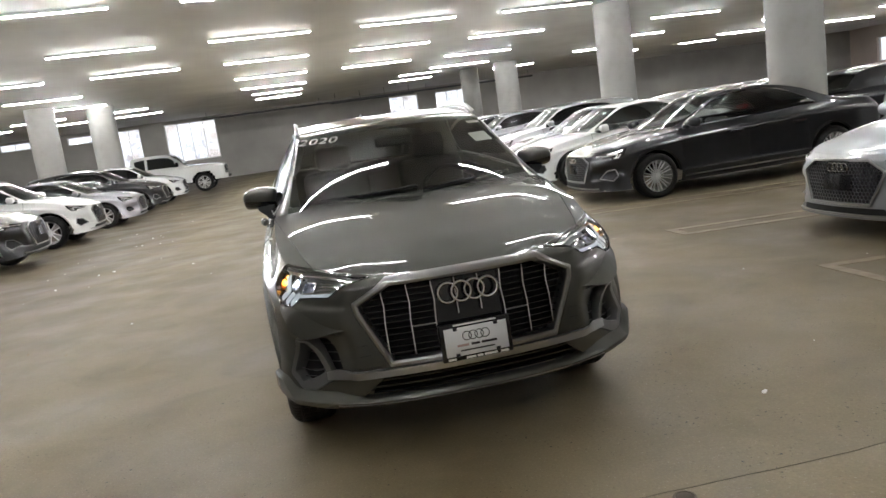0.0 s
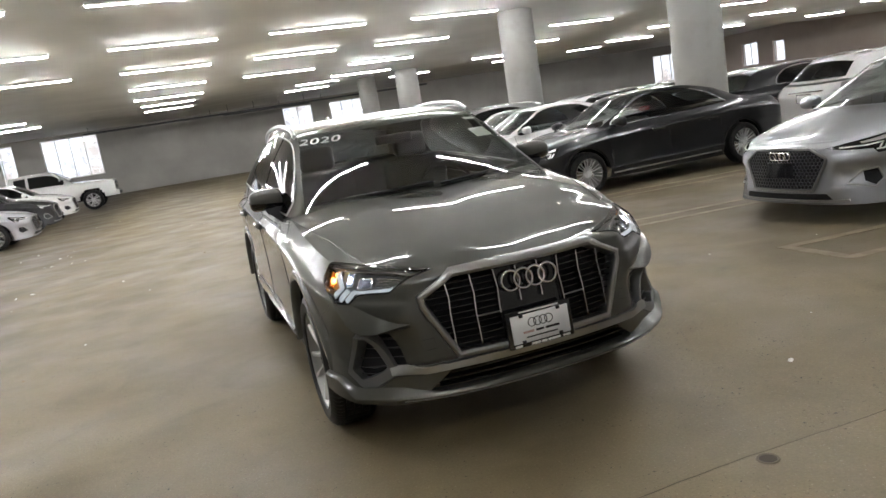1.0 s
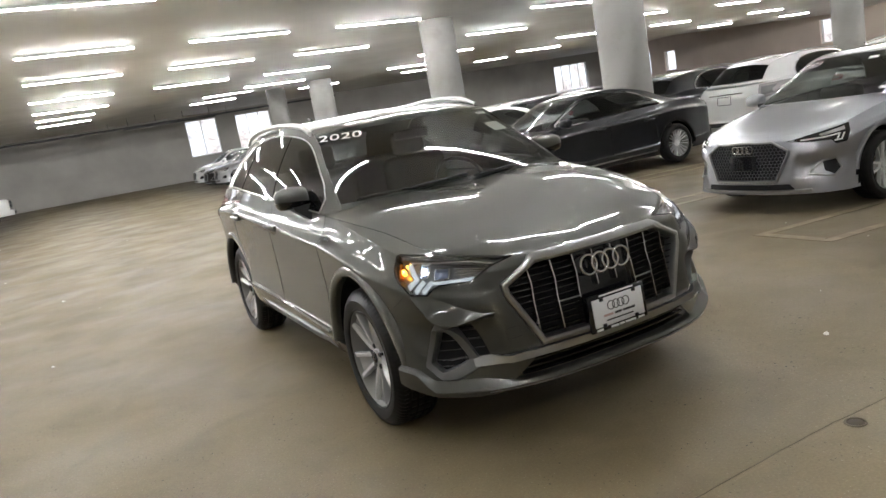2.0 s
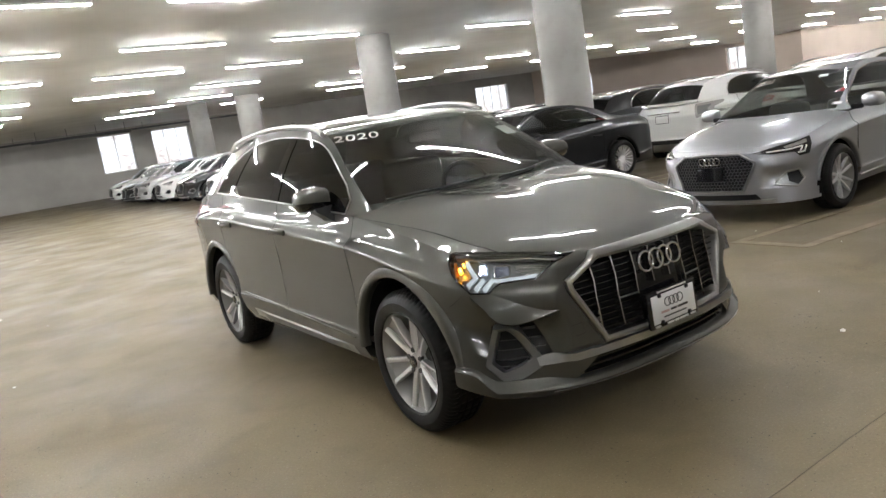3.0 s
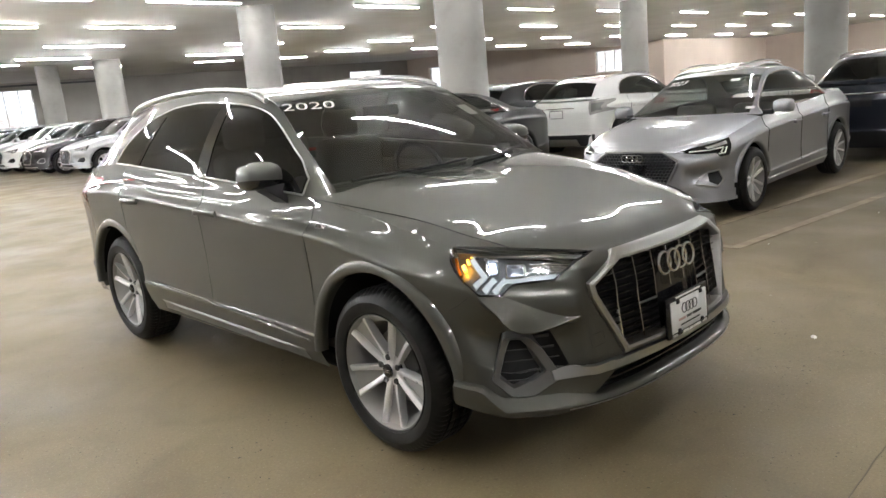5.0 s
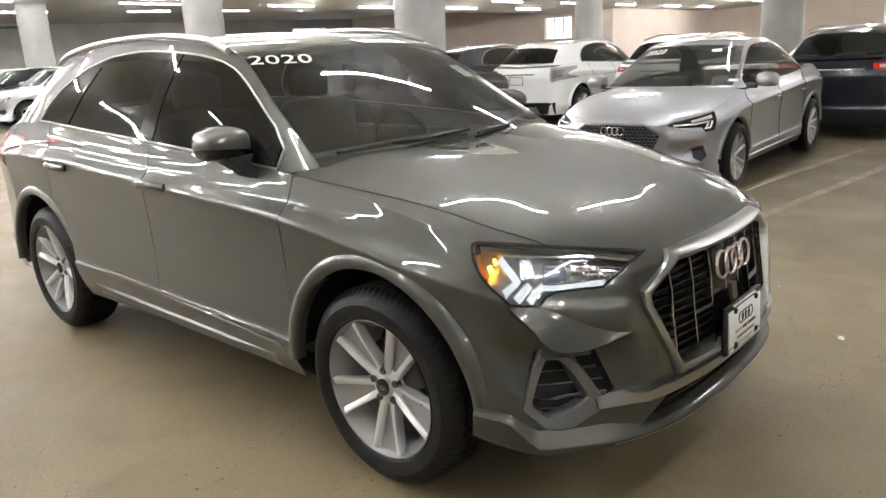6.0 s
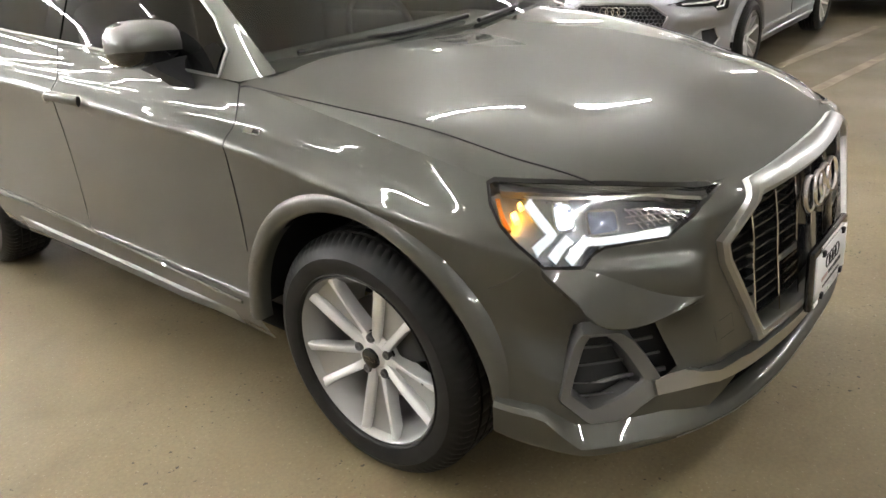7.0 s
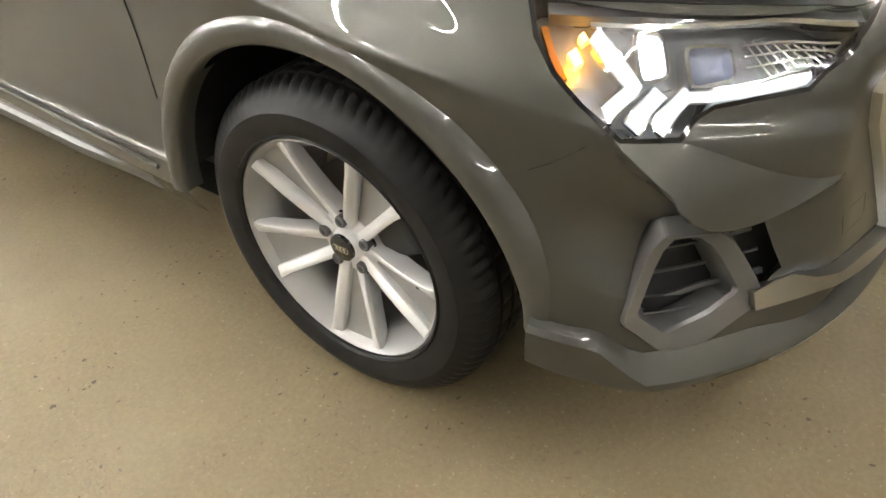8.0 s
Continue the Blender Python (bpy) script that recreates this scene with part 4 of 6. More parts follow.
def lattice(tree, poly):
    """A honeycomb of short bars across an outline on the nose."""
    verts, faces = [], []
    a = 0.020
    z0, z1 = min(p[1] for p in poly), max(p[1] for p in poly)
    for r, z in enumerate(np.arange(z0, z1, a * 1.5)):
        for u in np.arange(-0.5, 0.5, a * 1.8):
            c = np.array((u + (a * 0.9 if r % 2 else 0), z))
            if not inside(poly, *c):
                continue
            for k in range(3):
                t0, t1 = radians(90 + 60 * k), radians(150 + 60 * k)
                p, q = (c + a * np.array((math.cos(t) * 1.04, math.sin(t))) for t in (t0, t1))
                n = np.array((-(q - p)[1], (q - p)[0])) / a * 0.0026
                m = len(verts)
                verts += [project(tree, *w, FRONT, h) for w, h in ((p - n, 0.005), (p, 0.013), (p + n, 0.005), (q - n, 0.005), (q, 0.013), (q + n, 0.005))]
                faces += [(m, m + 1, m + 4, m + 3), (m + 1, m + 2, m + 5, m + 4)]
    return mesh_of(verts, faces, 20)


def screen_net(shell, k0, k1):
    """An evenly bowed windscreen between the pillars, cowl and roof."""
    ks, rs = np.linspace(k0, k1, 9), np.linspace(2.3, 5, 13)
    P = np.array([[shell.out(r, k, 0.002) for k in ks] for r in rs])
    X = P[:, :, 0] / 0.7
    K = np.broadcast_to(ks / 2, X.shape)
    A = np.stack([X ** (2 * i) * K ** j for i in range(3) for j in range(3)], -1).reshape(-1, 9)
    for a in (1, 2):
        P[:, :, a] = (A @ np.linalg.lstsq(A, P[:, :, a].ravel(), rcond=None)[0]).reshape(X.shape)
    return smooth_net(P, 2, 2)


def inset2(poly, s):
    """The outline shrunk towards its middle."""
    c = np.mean(np.array(poly), axis=0)
    return [tuple(c + (np.array(p) - c) * s) for p in poly]


def shell_tree(shell):
    verts, faces = [], []
    for G in (shell.low, shell.hood):
        R, C = G.shape[:2]
        for sgn in (1, -1):
            n = len(verts)
            verts += [(sgn * v[0], v[1], v[2]) for row in G for v in row]
            faces += [(n + i * C + j, n + i * C + j + 1, n + (i + 1) * C + j + 1, n + (i + 1) * C + j) for i in range(R - 1) for j in range(C - 1)]
    return BVHTree.FromPolygons(verts, faces)


# ways of looking at the body: across (u), and inwards
FRONT = (Vector((1, 0, 0)), Vector((0, 1, 0)))
BACK = (Vector((1, 0, 0)), Vector((0, -1, 0)))
CORNER = (Vector((-1, 1, 0)) / math.sqrt(2), Vector((1, 1, 0)) / math.sqrt(2))
OTHER = (Vector((1, 1, 0)) / math.sqrt(2), Vector((-1, 1, 0)) / math.sqrt(2))
FLANK = (Vector((0, 1, 0)), Vector((1, 0, 0)))


def project(tree, u, z, way, d=0.0):
    """The place on the body where a line inwards meets it, d metres proud."""
    across, inward = way
    start = across * u + Vector((0, 0, z)) - inward * 6
    hit = tree.ray_cast(start, inward)
    if hit[0] is None:
        near = tree.find_nearest(start + inward * 5)
        return near[0] - inward * d
    n = hit[1] if hit[1].dot(inward) < 0 else -hit[1]
    return hit[0] + n * d


def projected(tree, poly, way, d, n=8, rings=5):
    edge = rounded_poly(poly, n)
    c = np.mean(np.array(edge), axis=0)
    verts, faces, m = [], [], len(edge)
    for k in range(rings):
        s = 1 - k / rings
        verts += [project(tree, *(c + (np.array(e) - c) * s), way, d) for e in edge]
    verts.append(project(tree, c[0], c[1], way, d))
    for k in range(rings - 1):
        faces += [(k * m + i, k * m + (i + 1) % m, (k + 1) * m + (i + 1) % m, (k + 1) * m + i) for i in range(m)]
    faces += [((rings - 1) * m + i, (rings - 1) * m + (i + 1) % m, rings * m) for i in range(m)]
    return outward(mesh_of(verts, faces, 60))


def mirror_shell():
    """A wing mirror's cap, long way along x, back towards +y."""
    secs = []
    for x, h, dep, zc in ((-0.105, 0.045, 0.05, 0.0), (-0.09, 0.062, 0.10, 0.0), (-0.04, 0.074, 0.13, 0.002), (0.03, 0.076, 0.135, 0.0), (0.085, 0.066, 0.12, -0.004), (0.105, 0.04, 0.07, -0.008)):
        ring = []
        for k in range(16):
            a = 2 * math.pi * k / 16
            c, s = math.cos(a), math.sin(a)
            ring.append((x, 0.06 - dep * (abs(c) ** 0.7) if c > 0 else 0.06 + 0.012 * abs(c), zc + h * (abs(s) ** 0.75) * (1 if s > 0 else -1)))
        secs.append(ring)
    P = catmull(np.array(secs), 3)
    verts = [tuple(v) for ring in P for v in ring]
    faces = [(i * 16 + k, i * 16 + (k + 1) % 16, (i + 1) * 16 + (k + 1) % 16, (i + 1) * 16 + k) for i in range(len(P) - 1) for k in range(16)]
    faces += [tuple(range(16))[::-1], tuple(range((len(P) - 1) * 16, len(P) * 16))]
    return mesh_of(verts, faces, 45)


BADGERING = tube([(0.043 * math.cos(a), 0, 0.043 * math.sin(a)) for a in np.linspace(0, 2 * math.pi, 33)[:-1]], 0.0062, 8, True, up=(0, 1, 0))


def letters(text, size):
    cu = bpy.data.curves.new("letters", "FONT")
    cu.body, cu.size, cu.extrude, cu.align_x = text, size, 0.0004, "LEFT"
    ob = bpy.data.objects.new("letters", cu)
    scene.collection.objects.link(ob)
    bpy.context.view_layer.update()
    me = bpy.data.meshes.new_from_object(ob.evaluated_get(bpy.context.evaluated_depsgraph_get()))
    bpy.data.objects.remove(ob)
    me.materials.clear()
    return me


def sticker(root, text, shell, r, c, size, d=0.006):
    """White year numerals on the windscreen."""
    p, q = Vector(shell.out(r, c, d)), Vector(shell.out(r + 0.5, c, d))
    up = Vector(shell.out(r, c + 0.15, 0.006)) - Vector(shell.out(r, c - 0.1, 0.006))
    x = (q - p).normalized()
    n = x.cross(up).normalized()
    y = n.cross(x)
    m = Matrix((x, y, n)).transposed().to_4x4()
    m.translation = p
    for k, digit in enumerate(text):
        ob = part("year_numeral", letters(digit, size), STICKER, root, "white vinyl numeral " + digit)
        ob.matrix_basis = m @ Matrix.Translation((k * 0.53 * size * 1.3, 0, 0)) @ Matrix.Diagonal((1.3, 1, 1, 1))


# ---- the grey crossover ----
SUV = Shell(SUV_CABIN, fine=6)
TREE = shell_tree(SUV)
car = tagged(new("crossover_car"), "dark grey crossover with lit headlights parked in the aisle", "car")
HUBZ = 0.355
GRILLE = [(-0.335, 0.822), (0.335, 0.822), (0.485, 0.742), (0.480, 0.70), (0.368, 0.474), (-0.368, 0.474), (-0.480, 0.70), (-0.485, 0.742)]
FOG = [(0.122, 0.600), (0.02, 0.606), (-0.055, 0.598), (-0.118, 0.462), (-0.078, 0.440), (0.09, 0.362), (0.163, 0.425)]
LAMP = [(-0.246, 0.845), (-0.190, 0.853), (-0.016, 0.879), (0.140, 0.896), (0.262, 0.903), (0.278, 0.897), (0.281, 0.862), (0.267, 0.826), (0.237, 0.791), (0.188, 0.746), (0.108, 0.742), (0.080, 0.764), (0.056, 0.775), (-0.001, 0.777), (-0.086, 0.776), (-0.122, 0.800), (-0.166, 0.827)]
INTAKE = [(-0.40, 0.425), (0.40, 0.425), (0.53, 0.318), (-0.53, 0.318)]


def cut_out(me, poly, way, near):
    """Cuts a clean opening through a sheet: planes along the outline, then the faces inside go."""
    across, inward = way
    bm = bmesh.new()
    bm.from_mesh(me)
    lo, hi = np.min(np.array(poly), axis=0) - 0.03, np.max(np.array(poly), axis=0) + 0.03
    uv = lambda c: (c.dot(across), c.z)

    def around():
        out = []
        for f in bm.faces:
            c = f.calc_center_median()
            u, z = uv(c)
            if lo[0] < u < hi[0] and lo[1] < z < hi[1] and near(c):
                out.append(f)
        return out

    for (u0, z0), (u1, z1) in zip(poly, poly[1:] + poly[:1]):
        fs = around()
        geom = list({v for f in fs for v in f.verts}) + list({e for f in fs for e in f.edges}) + fs
        n = (across * (u1 - u0) + Vector((0, 0, z1 - z0))).cross(inward)
        if n.length > 1e-6 and fs:
            bmesh.ops.bisect_plane(bm, geom=geom, dist=1e-5, plane_co=across * u0 + Vector((0, 0, z0)), plane_no=n.normalized())
    gone = [f for f in around() if inside(poly, *uv(f.calc_center_median()))]
    bmesh.ops.delete(bm, geom=gone, context="FACES")
    bm.to_mesh(me)
    bm.free()
    me.polygons.foreach_set("use_smooth", [True] * len(me.polygons))
    me.set_sharp_from_angle(angle=radians(40))
    return me


def inset(poly, d):
    """The outline moved inwards by d."""
    out, n = [], len(poly)
    area = sum(a[0] * b[1] - b[0] * a[1] for a, b in zip(poly, poly[1:] + poly[:1]))
    for i in range(n):
        p, q, r = (np.array(poly[k % n], float) for k in (i - 1, i, i + 1))
        e, f = (q - p) / np.linalg.norm(q - p), (r - q) / np.linalg.norm(r - q)
        ne, nf = np.array((-e[1], e[0])), np.array((-f[1], f[0]))
        if area < 0:
            ne, nf = -ne, -nf
        m = ne + nf
        m = m / (1 + ne.dot(nf) + 0.15)
        out.append(tuple(q + m * d))
    return out


def bezel(tree, poly, way, steps, n=8):
    """A closed frame round an outline: steps of (inset, proud)."""
    rings = [[project(tree, u, z, way, d) for u, z in rounded_poly(inset(poly, s), n)] for s, d in steps]
    m = len(rings[0])
    verts = [v for r in rings for v in r]
    faces = [(k * m + i, k * m + (i + 1) % m, (k + 1) * m + (i + 1) % m, (k + 1) * m + i) for k in range(len(rings) - 1) for i in range(m)]
    return mesh_of(verts, faces, 35)


def ribbon(tree, path, way, width, proud, depth, n=6):
    """A flat bar along (u, z) points, standing proud of the body."""
    P = np.array([p for a, b in zip(path, path[1:]) for p in [tuple(np.array(a) + (np.array(b) - np.array(a)) * k / n) for k in range(n)]] + [path[-1]])
    verts, faces = [], []
    for i, p in enumerate(P):
        d = P[min(i + 1, len(P) - 1)] - P[max(i - 1, 0)]
        d = d / np.linalg.norm(d)
        nn = np.array((-d[1], d[0])) * width / 2
        for q, h in ((p - nn, proud - depth), (p - nn, proud), (p + nn, proud), (p + nn, proud - depth)):
            verts.append(project(tree, q[0], q[1], way, h))
    for i in range(len(P) - 1):
        faces += [(4 * i + k, 4 * i + k + 1, 4 * i + 5 + k, 4 * i + 4 + k) for k in range(3)]
    faces += [(0, 1, 2, 3), tuple(4 * (len(P) - 1) + k for k in (3, 2, 1, 0))]
    return mesh_of(verts, faces, 30)


def chamfer(poly, r):
    """The outline with its corners cut by r."""
    out, n = [], len(poly)
    for i in range(n):
        p, q, w = (np.array(poly[k % n], float) for k in (i - 1, i, i + 1))
        a, b = (p - q) / np.linalg.norm(p - q), (w - q) / np.linalg.norm(w - q)
        out += [tuple(q + a * r), tuple(q + (a + b) * r * 0.28), tuple(q + b * r)]
    return out


def loft(sections, smooth=40):
    m = len(sections[0])
    verts = [v for s in sections for v in s]
    faces = [(i * m + k, i * m + k + 1, (i + 1) * m + k + 1, (i + 1) * m + k) for i in range(len(sections) - 1) for k in range(m - 1)]
    return mesh_of(verts, faces, smooth)


FL = SUV.fine * 2
SILL = 2 * SUV.fine + 2


def region(i, j, c):
    if i >= SILL and 8 * FL <= j < 10 * FL:
        return "front_door"
    if i >= SILL and 10 * FL <= j < 12 * FL + 4:
        return "rear_door"
    if i >= SILL and 5 * FL <= j < 8 * FL:
        return "wing"
    return "body"


shape = net_mesh(SUV.low, lambda i, j, c: not in_arch(SUV, c) and region(i, j, c) == "body", True)
cut_out(shape, GRILLE, FRONT, lambda c: c.y < -0.5)
cut_out(shape, INTAKE, FRONT, lambda c: c.y < -0.5)
for w, s in ((CORNER, -1), (OTHER, 1)):
    cut_out(shape, FOG, w, lambda c: c.y < -0.3 and c.x * s > 0.3)
    cut_out(shape, LAMP, w, lambda c: c.y < -0.2 and c.x * s > 0.3)
part("body", shape, GREYPAINT, car)
for name in ("front_door", "rear_door", "wing"):
    me = net_mesh(SUV.low, lambda i, j, c: not in_arch(SUV, c) and region(i, j, c) == name)
    if name == "wing":
        cut_out(me, LAMP, CORNER, lambda c: c.y < -0.2)
    both(name, me, GREYPAINT, car)
part("bonnet", net_mesh(SUV.hood, None, True), GREYPAINT, car)

WS = [(2.42, 0.06), (5.2, 0.06), (5.2, 1.93), (2.42, 1.93)]
RW = [(2.6, 6.12), (5.2, 6.12), (5.2, 6.85), (2.7, 6.85)]
part("roof", net_mesh(SUV.cab, lambda i, j, c: not any(inside(p, (i + 0.5) / SUV.nr, (j + 0.5) / SUV.nc) for p in (SIDE_GLASS, WS, RW)), True), GREYPAINT, car)
W = screen_net(SUV, 0.0, 1.97)
screen = part("windscreen", outward(net_mesh(W, None, True)), WINDSCREEN, car, "clear windscreen reflecting strip lights")
# black printed border of the screen, inside the glass
for k0, k1, r0, r1 in ((-0.0, 0.13, 2.32, 5), (1.86, 1.97, 2.32, 5), (0.13, 1.86, 2.32, 2.47)):
    B = np.array([[SUV.out(r, k, -0.003) for k in np.linspace(k0, k1, 9)] for r in np.linspace(r0, r1, 13)])
    part("screen_border", net_mesh(B, None, True), BLACK, screen)
W = smooth_net(np.array([[SUV.out(r, k, 0.003) for k in np.linspace(6.1, 6.87, 4)] for r in np.linspace(2.5, 5, 6)]), 2, 3)
part("rear_window", outward(net_mesh(W, None, True)), TINTED, car, "dark rear glass")
both("side_window", glass_sheet(SUV, SIDE_GLASS, 0.002, 10, 8), TINTED, car, "dark tinted side glass")
both("window_trim", tube([SUV.out(r, k, 0.003) for r, k in rounded_poly(SIDE_GLASS, 8)], 0.0045, 8, True), SATIN, car, "bright window trim")
PILLAR = [(0.09, 2.80), (0.09, 3.06), (1.78, 2.98), (1.78, 2.80)]
both("door_pillar", glass_sheet(SUV, PILLAR, 0.005), PILLARBLACK, car, "gloss black centre pillar")
SAIL = [(0.09, 0.36), (0.09, 0.92), (1.2, 0.60), (1.2, 0.48)]
both("mirror_sail", glass_sheet(SUV, SAIL, 0.005), PILLARBLACK, car, "black corner panel behind the mirror")
both("quarter_bar", glass_sheet(SUV, [(0.09, 4.55), (0.09, 4.63), (1.5, 4.32), (1.5, 4.26)], 0.005), PILLARBLACK, car)

# wheels and arches
for y in (0, SUV.base):
    for s in (-1, 1):
        a = arch_trim(y - (0.016 if y == 0 else 0), HUBZ + 0.022, 0.412, 0.472, 0.893, 0 if y == 0 else -2, 178)
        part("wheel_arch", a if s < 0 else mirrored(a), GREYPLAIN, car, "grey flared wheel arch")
        h = wheel_house(y - (0.016 if y == 0 else 0), HUBZ + 0.022, 0.420, -0.87, -0.52)
        part("wheel_house", h if s < 0 else mirrored(h), LINER, car)
        wheel(car, s * 0.748, y, HUBZ, 1.0, {(0, -1): 32.0, (2.68, -1): 8.0}.get((y, s), 30.0))
part("underbody", box(-0.74, 0.48, 0.22, 0.74, 3.2, 0.32, 0.03), LINER, car)
part("engine_shield", box(-0.50, -0.62, 0.30, 0.50, 0.50, 0.70, 0.03), LINER, car)

# grille
grille = part("grille", bezel(TREE, inset(GRILLE, -0.012), FRONT, [(-0.004, 0.0), (0.0, 0.014), (0.012, 0.019), (0.024, 0.016), (0.030, 0.006), (0.032, -0.045)]), SATIN, car, "black grille in a broad satin metal frame")
part("grille_back", projected(TREE, GRILLE, FRONT, -0.055), BLACK, grille)


def grille_edge(x):
    """Upper and lower ends of the grille opening at x."""
    x = abs(x)
    top = 0.800 if x < 0.335 else 0.800 - (x - 0.335) * 0.53
    low = 0.496 if x < 0.368 else 0.496 + (x - 0.368) * 2.0
    return top, low


RIBS = (-0.372, -0.262, -0.155, -0.052, 0.052, 0.155, 0.262, 0.372)
for x in RIBS:
    top, low = grille_edge(x)
    kink = 0.006 if x < 0 else -0.006
    path = [(x, top), (x + kink, 0.72), (x, 0.645), (x, low)]
    if abs(x) < 0.1:
        path = [(x, top), (x, 0.645)]
    part("grille_rib", ribbon(TREE, path, FRONT, 0.0055, 0.004, 0.05), CHROME, grille, "thin bright upright")
for z in np.arange(0.515, 0.80, 0.0265):
    w = 0.468 - max(0, (z - 0.725)) * 1.75 - max(0, 0.70 - z) * 0.47
    for a, b in ((-w, -0.16), (0.16, w)):
        if b > a:
            part("grille_slat", ribbon(TREE, [(a, z), (b, z)], FRONT, 0.0035, -0.012, 0.03, 10), GLOSSBLACK, grille)
for s in (-1, 1):
    part("grille_bar", ribbon(TREE, [(s * 0.157, 0.617), (s * 0.26, 0.617)], FRONT, 0.004, 0.0, 0.02), SATIN, grille)
part("badge_panel", projected(TREE, [(-0.15, 0.80), (0.15, 0.80), (0.15, 0.49), (-0.15, 0.49)], FRONT, -0.018), GLOSSBLACK, grille)
tilt = math.degrees(math.atan2(project(TREE, 0, 0.78, FRONT)[1] - project(TREE, 0, 0.70, FRONT)[1], 0.08))
for k in range(4):
    p = project(TREE, (k - 1.5) * 0.0585, 0.737, FRONT, 0.012)
    ring = part("badge_ring", BADGERING, CHROME, grille, "chrome badge ring")
    ring.matrix_basis = pose(p[0], p[1] - 0.003 * (k % 2), p[2], -tilt) @ Matrix.Diagonal((1.0, 1.3, 1.0, 1))

# number plate in a dealer's frame, its writing as plain bars
pl = new("number_plate")
pl.parent = car
pl["label"] = "white plate card in a black frame"
pl.matrix_basis = pose(0, project(TREE, 0, 0.53, FRONT)[1] - 0.034, 0.530, -3)
part("plate_frame", box(-0.158, 0.001, -0.083, 0.158, 0.02, 0.083, 0.006), GLOSSBLACK, pl)
part("plate_card", box(-0.139, -0.003, -0.062, 0.139, 0.006, 0.062, 0.001, 1), PAPER, pl)
for k in range(4):
    part("plate_ring", tube([((k - 1.5) * 0.027 + 0.019 * math.cos(a), -0.0035, 0.022 + 0.019 * math.sin(a)) for a in np.linspace(0, 2 * math.pi, 25)[:-1]], 0.0022, 6, True, up=(0, 1, 0)), INK, pl)
for x0, x1, z, h, m in ((-0.088, -0.036, -0.017, 0.010, DULLRED), (-0.026, 0.012, -0.017, 0.010, INK), (0.020, 0.088, -0.017, 0.010, INK), (-0.075, 0.075, -0.040, 0.006, INK)):
    part("plate_bar", box(x0, -0.0042, z - h / 2, x1, -0.002, z + h / 2), m, pl)
for x0, x1, z, h in ((-0.095, 0.095, 0.0735, 0.007), (-0.055, -0.012, -0.0735, 0.009), (-0.006, 0.020, -0.0735, 0.009), (0.026, 0.085, -0.0735, 0.009), (-0.135, -0.10, -0.0735, 0.009), (0.10, 0.135, -0.0735, 0.009)):
    part("frame_bar", box(x0, -0.0016, z - h / 2, x1, 0.0016, z + h / 2), STICKER, pl)
for x in (-0.09, 0.09):
    for z in (-0.058, 0.058):
        part("plate_screw", box(x - 0.009, -0.010, z - 0.008, x + 0.009, 0.0, z + 0.008, 0.003), BLACK, pl)

# blade under the grille, lower intake, lip
part("bumper_blade", ribbon(TREE, [(x, 0.443 - 0.011 * (abs(x) / 0.62) ** 2) for x in np.linspace(-0.640, 0.640, 21)], FRONT, 0.029, 0.022, 0.04, 2), SATIN, car, "satin metal blade across the bumper")
low = part("lower_intake", projected(TREE, inset(INTAKE, -0.02), FRONT, -0.07), BLACK, car, "black lower intake with bars")
for z in (0.395, 0.365, 0.338):
    part("intake_bar", ribbon(TREE, [(x, z) for x in np.linspace(-0.47, 0.47, 9)], FRONT, 0.008, -0.02, 0.04, 2), GLOSSBLACK, low)


def outline(z):
    """The plan of the bumper at a height, from the wheel opening to the middle."""
    return [project(TREE, u, z, CORNER) for u in np.linspace(0.30, -0.40, 29)] + [project(TREE, x, z, FRONT) for x in np.linspace(-0.27, 0, 6)]


secs = []
plan = outline(0.362)
for i, p in enumerate(plan):
    q = plan[min(i + 1, len(plan) - 1)] - plan[max(i - 1, 0)]
    n = Vector((-abs(q.y), -abs(q.x), 0)).normalized() if p.x < -0.02 else Vector((0, -1, 0))
    t = i / (len(plan) - 1)
    base = Vector((p.x, p.y, 0))
    put_at = lambda d, z: tuple(base + n * d + Vector((0, 0, z)))
    # high blunt shoulder at the wheel, a sloping shelf under the corner intake, a thin lip under the lower intake
    top = float(np.interp(t, (0, 0.11, 0.20, 0.46, 0.62, 1), (0.430, 0.420, 0.368, 0.362, 0.330, 0.329)))
    ledge = float(np.interp(t, (0, 0.11, 0.20, 0.46, 0.62, 1), (0.422, 0.412, 0.332, 0.326, 0.320, 0.319)))
    reach = float(np.interp(t, (0, 0.11, 0.20, 0.46, 0.62, 1), (0.018, 0.020, 0.034, 0.034, 0.020, 0.016)))
    bot = float(np.interp(t, (0, 0.22, 1), (0.345, 0.302, 0.294)))
    secs.append([put_at(d, z) for d, z in ((-0.03, top + 0.004), (0.0, top), (reach - 0.008, ledge + 0.004), (reach, ledge - 0.006), (reach + 0.001, bot + 0.014), (reach - 0.005, bot), (-0.02, bot - 0.008), (-0.14, bot - 0.012))])
secs.insert(0, [tuple(Vector(v) + Vector((0.05, 0.004, 0))) for v in secs[0]])
lip = loft(secs, 30)
both("bumper_lip", lip, GREYPAINT, car, "grey bumper lip")
both("lip_edge", tube([Vector(s[5]) + Vector((0, 0, 0.006)) for s in secs[17:]], 0.004, 6), SATIN, car, "satin metal lip edge")

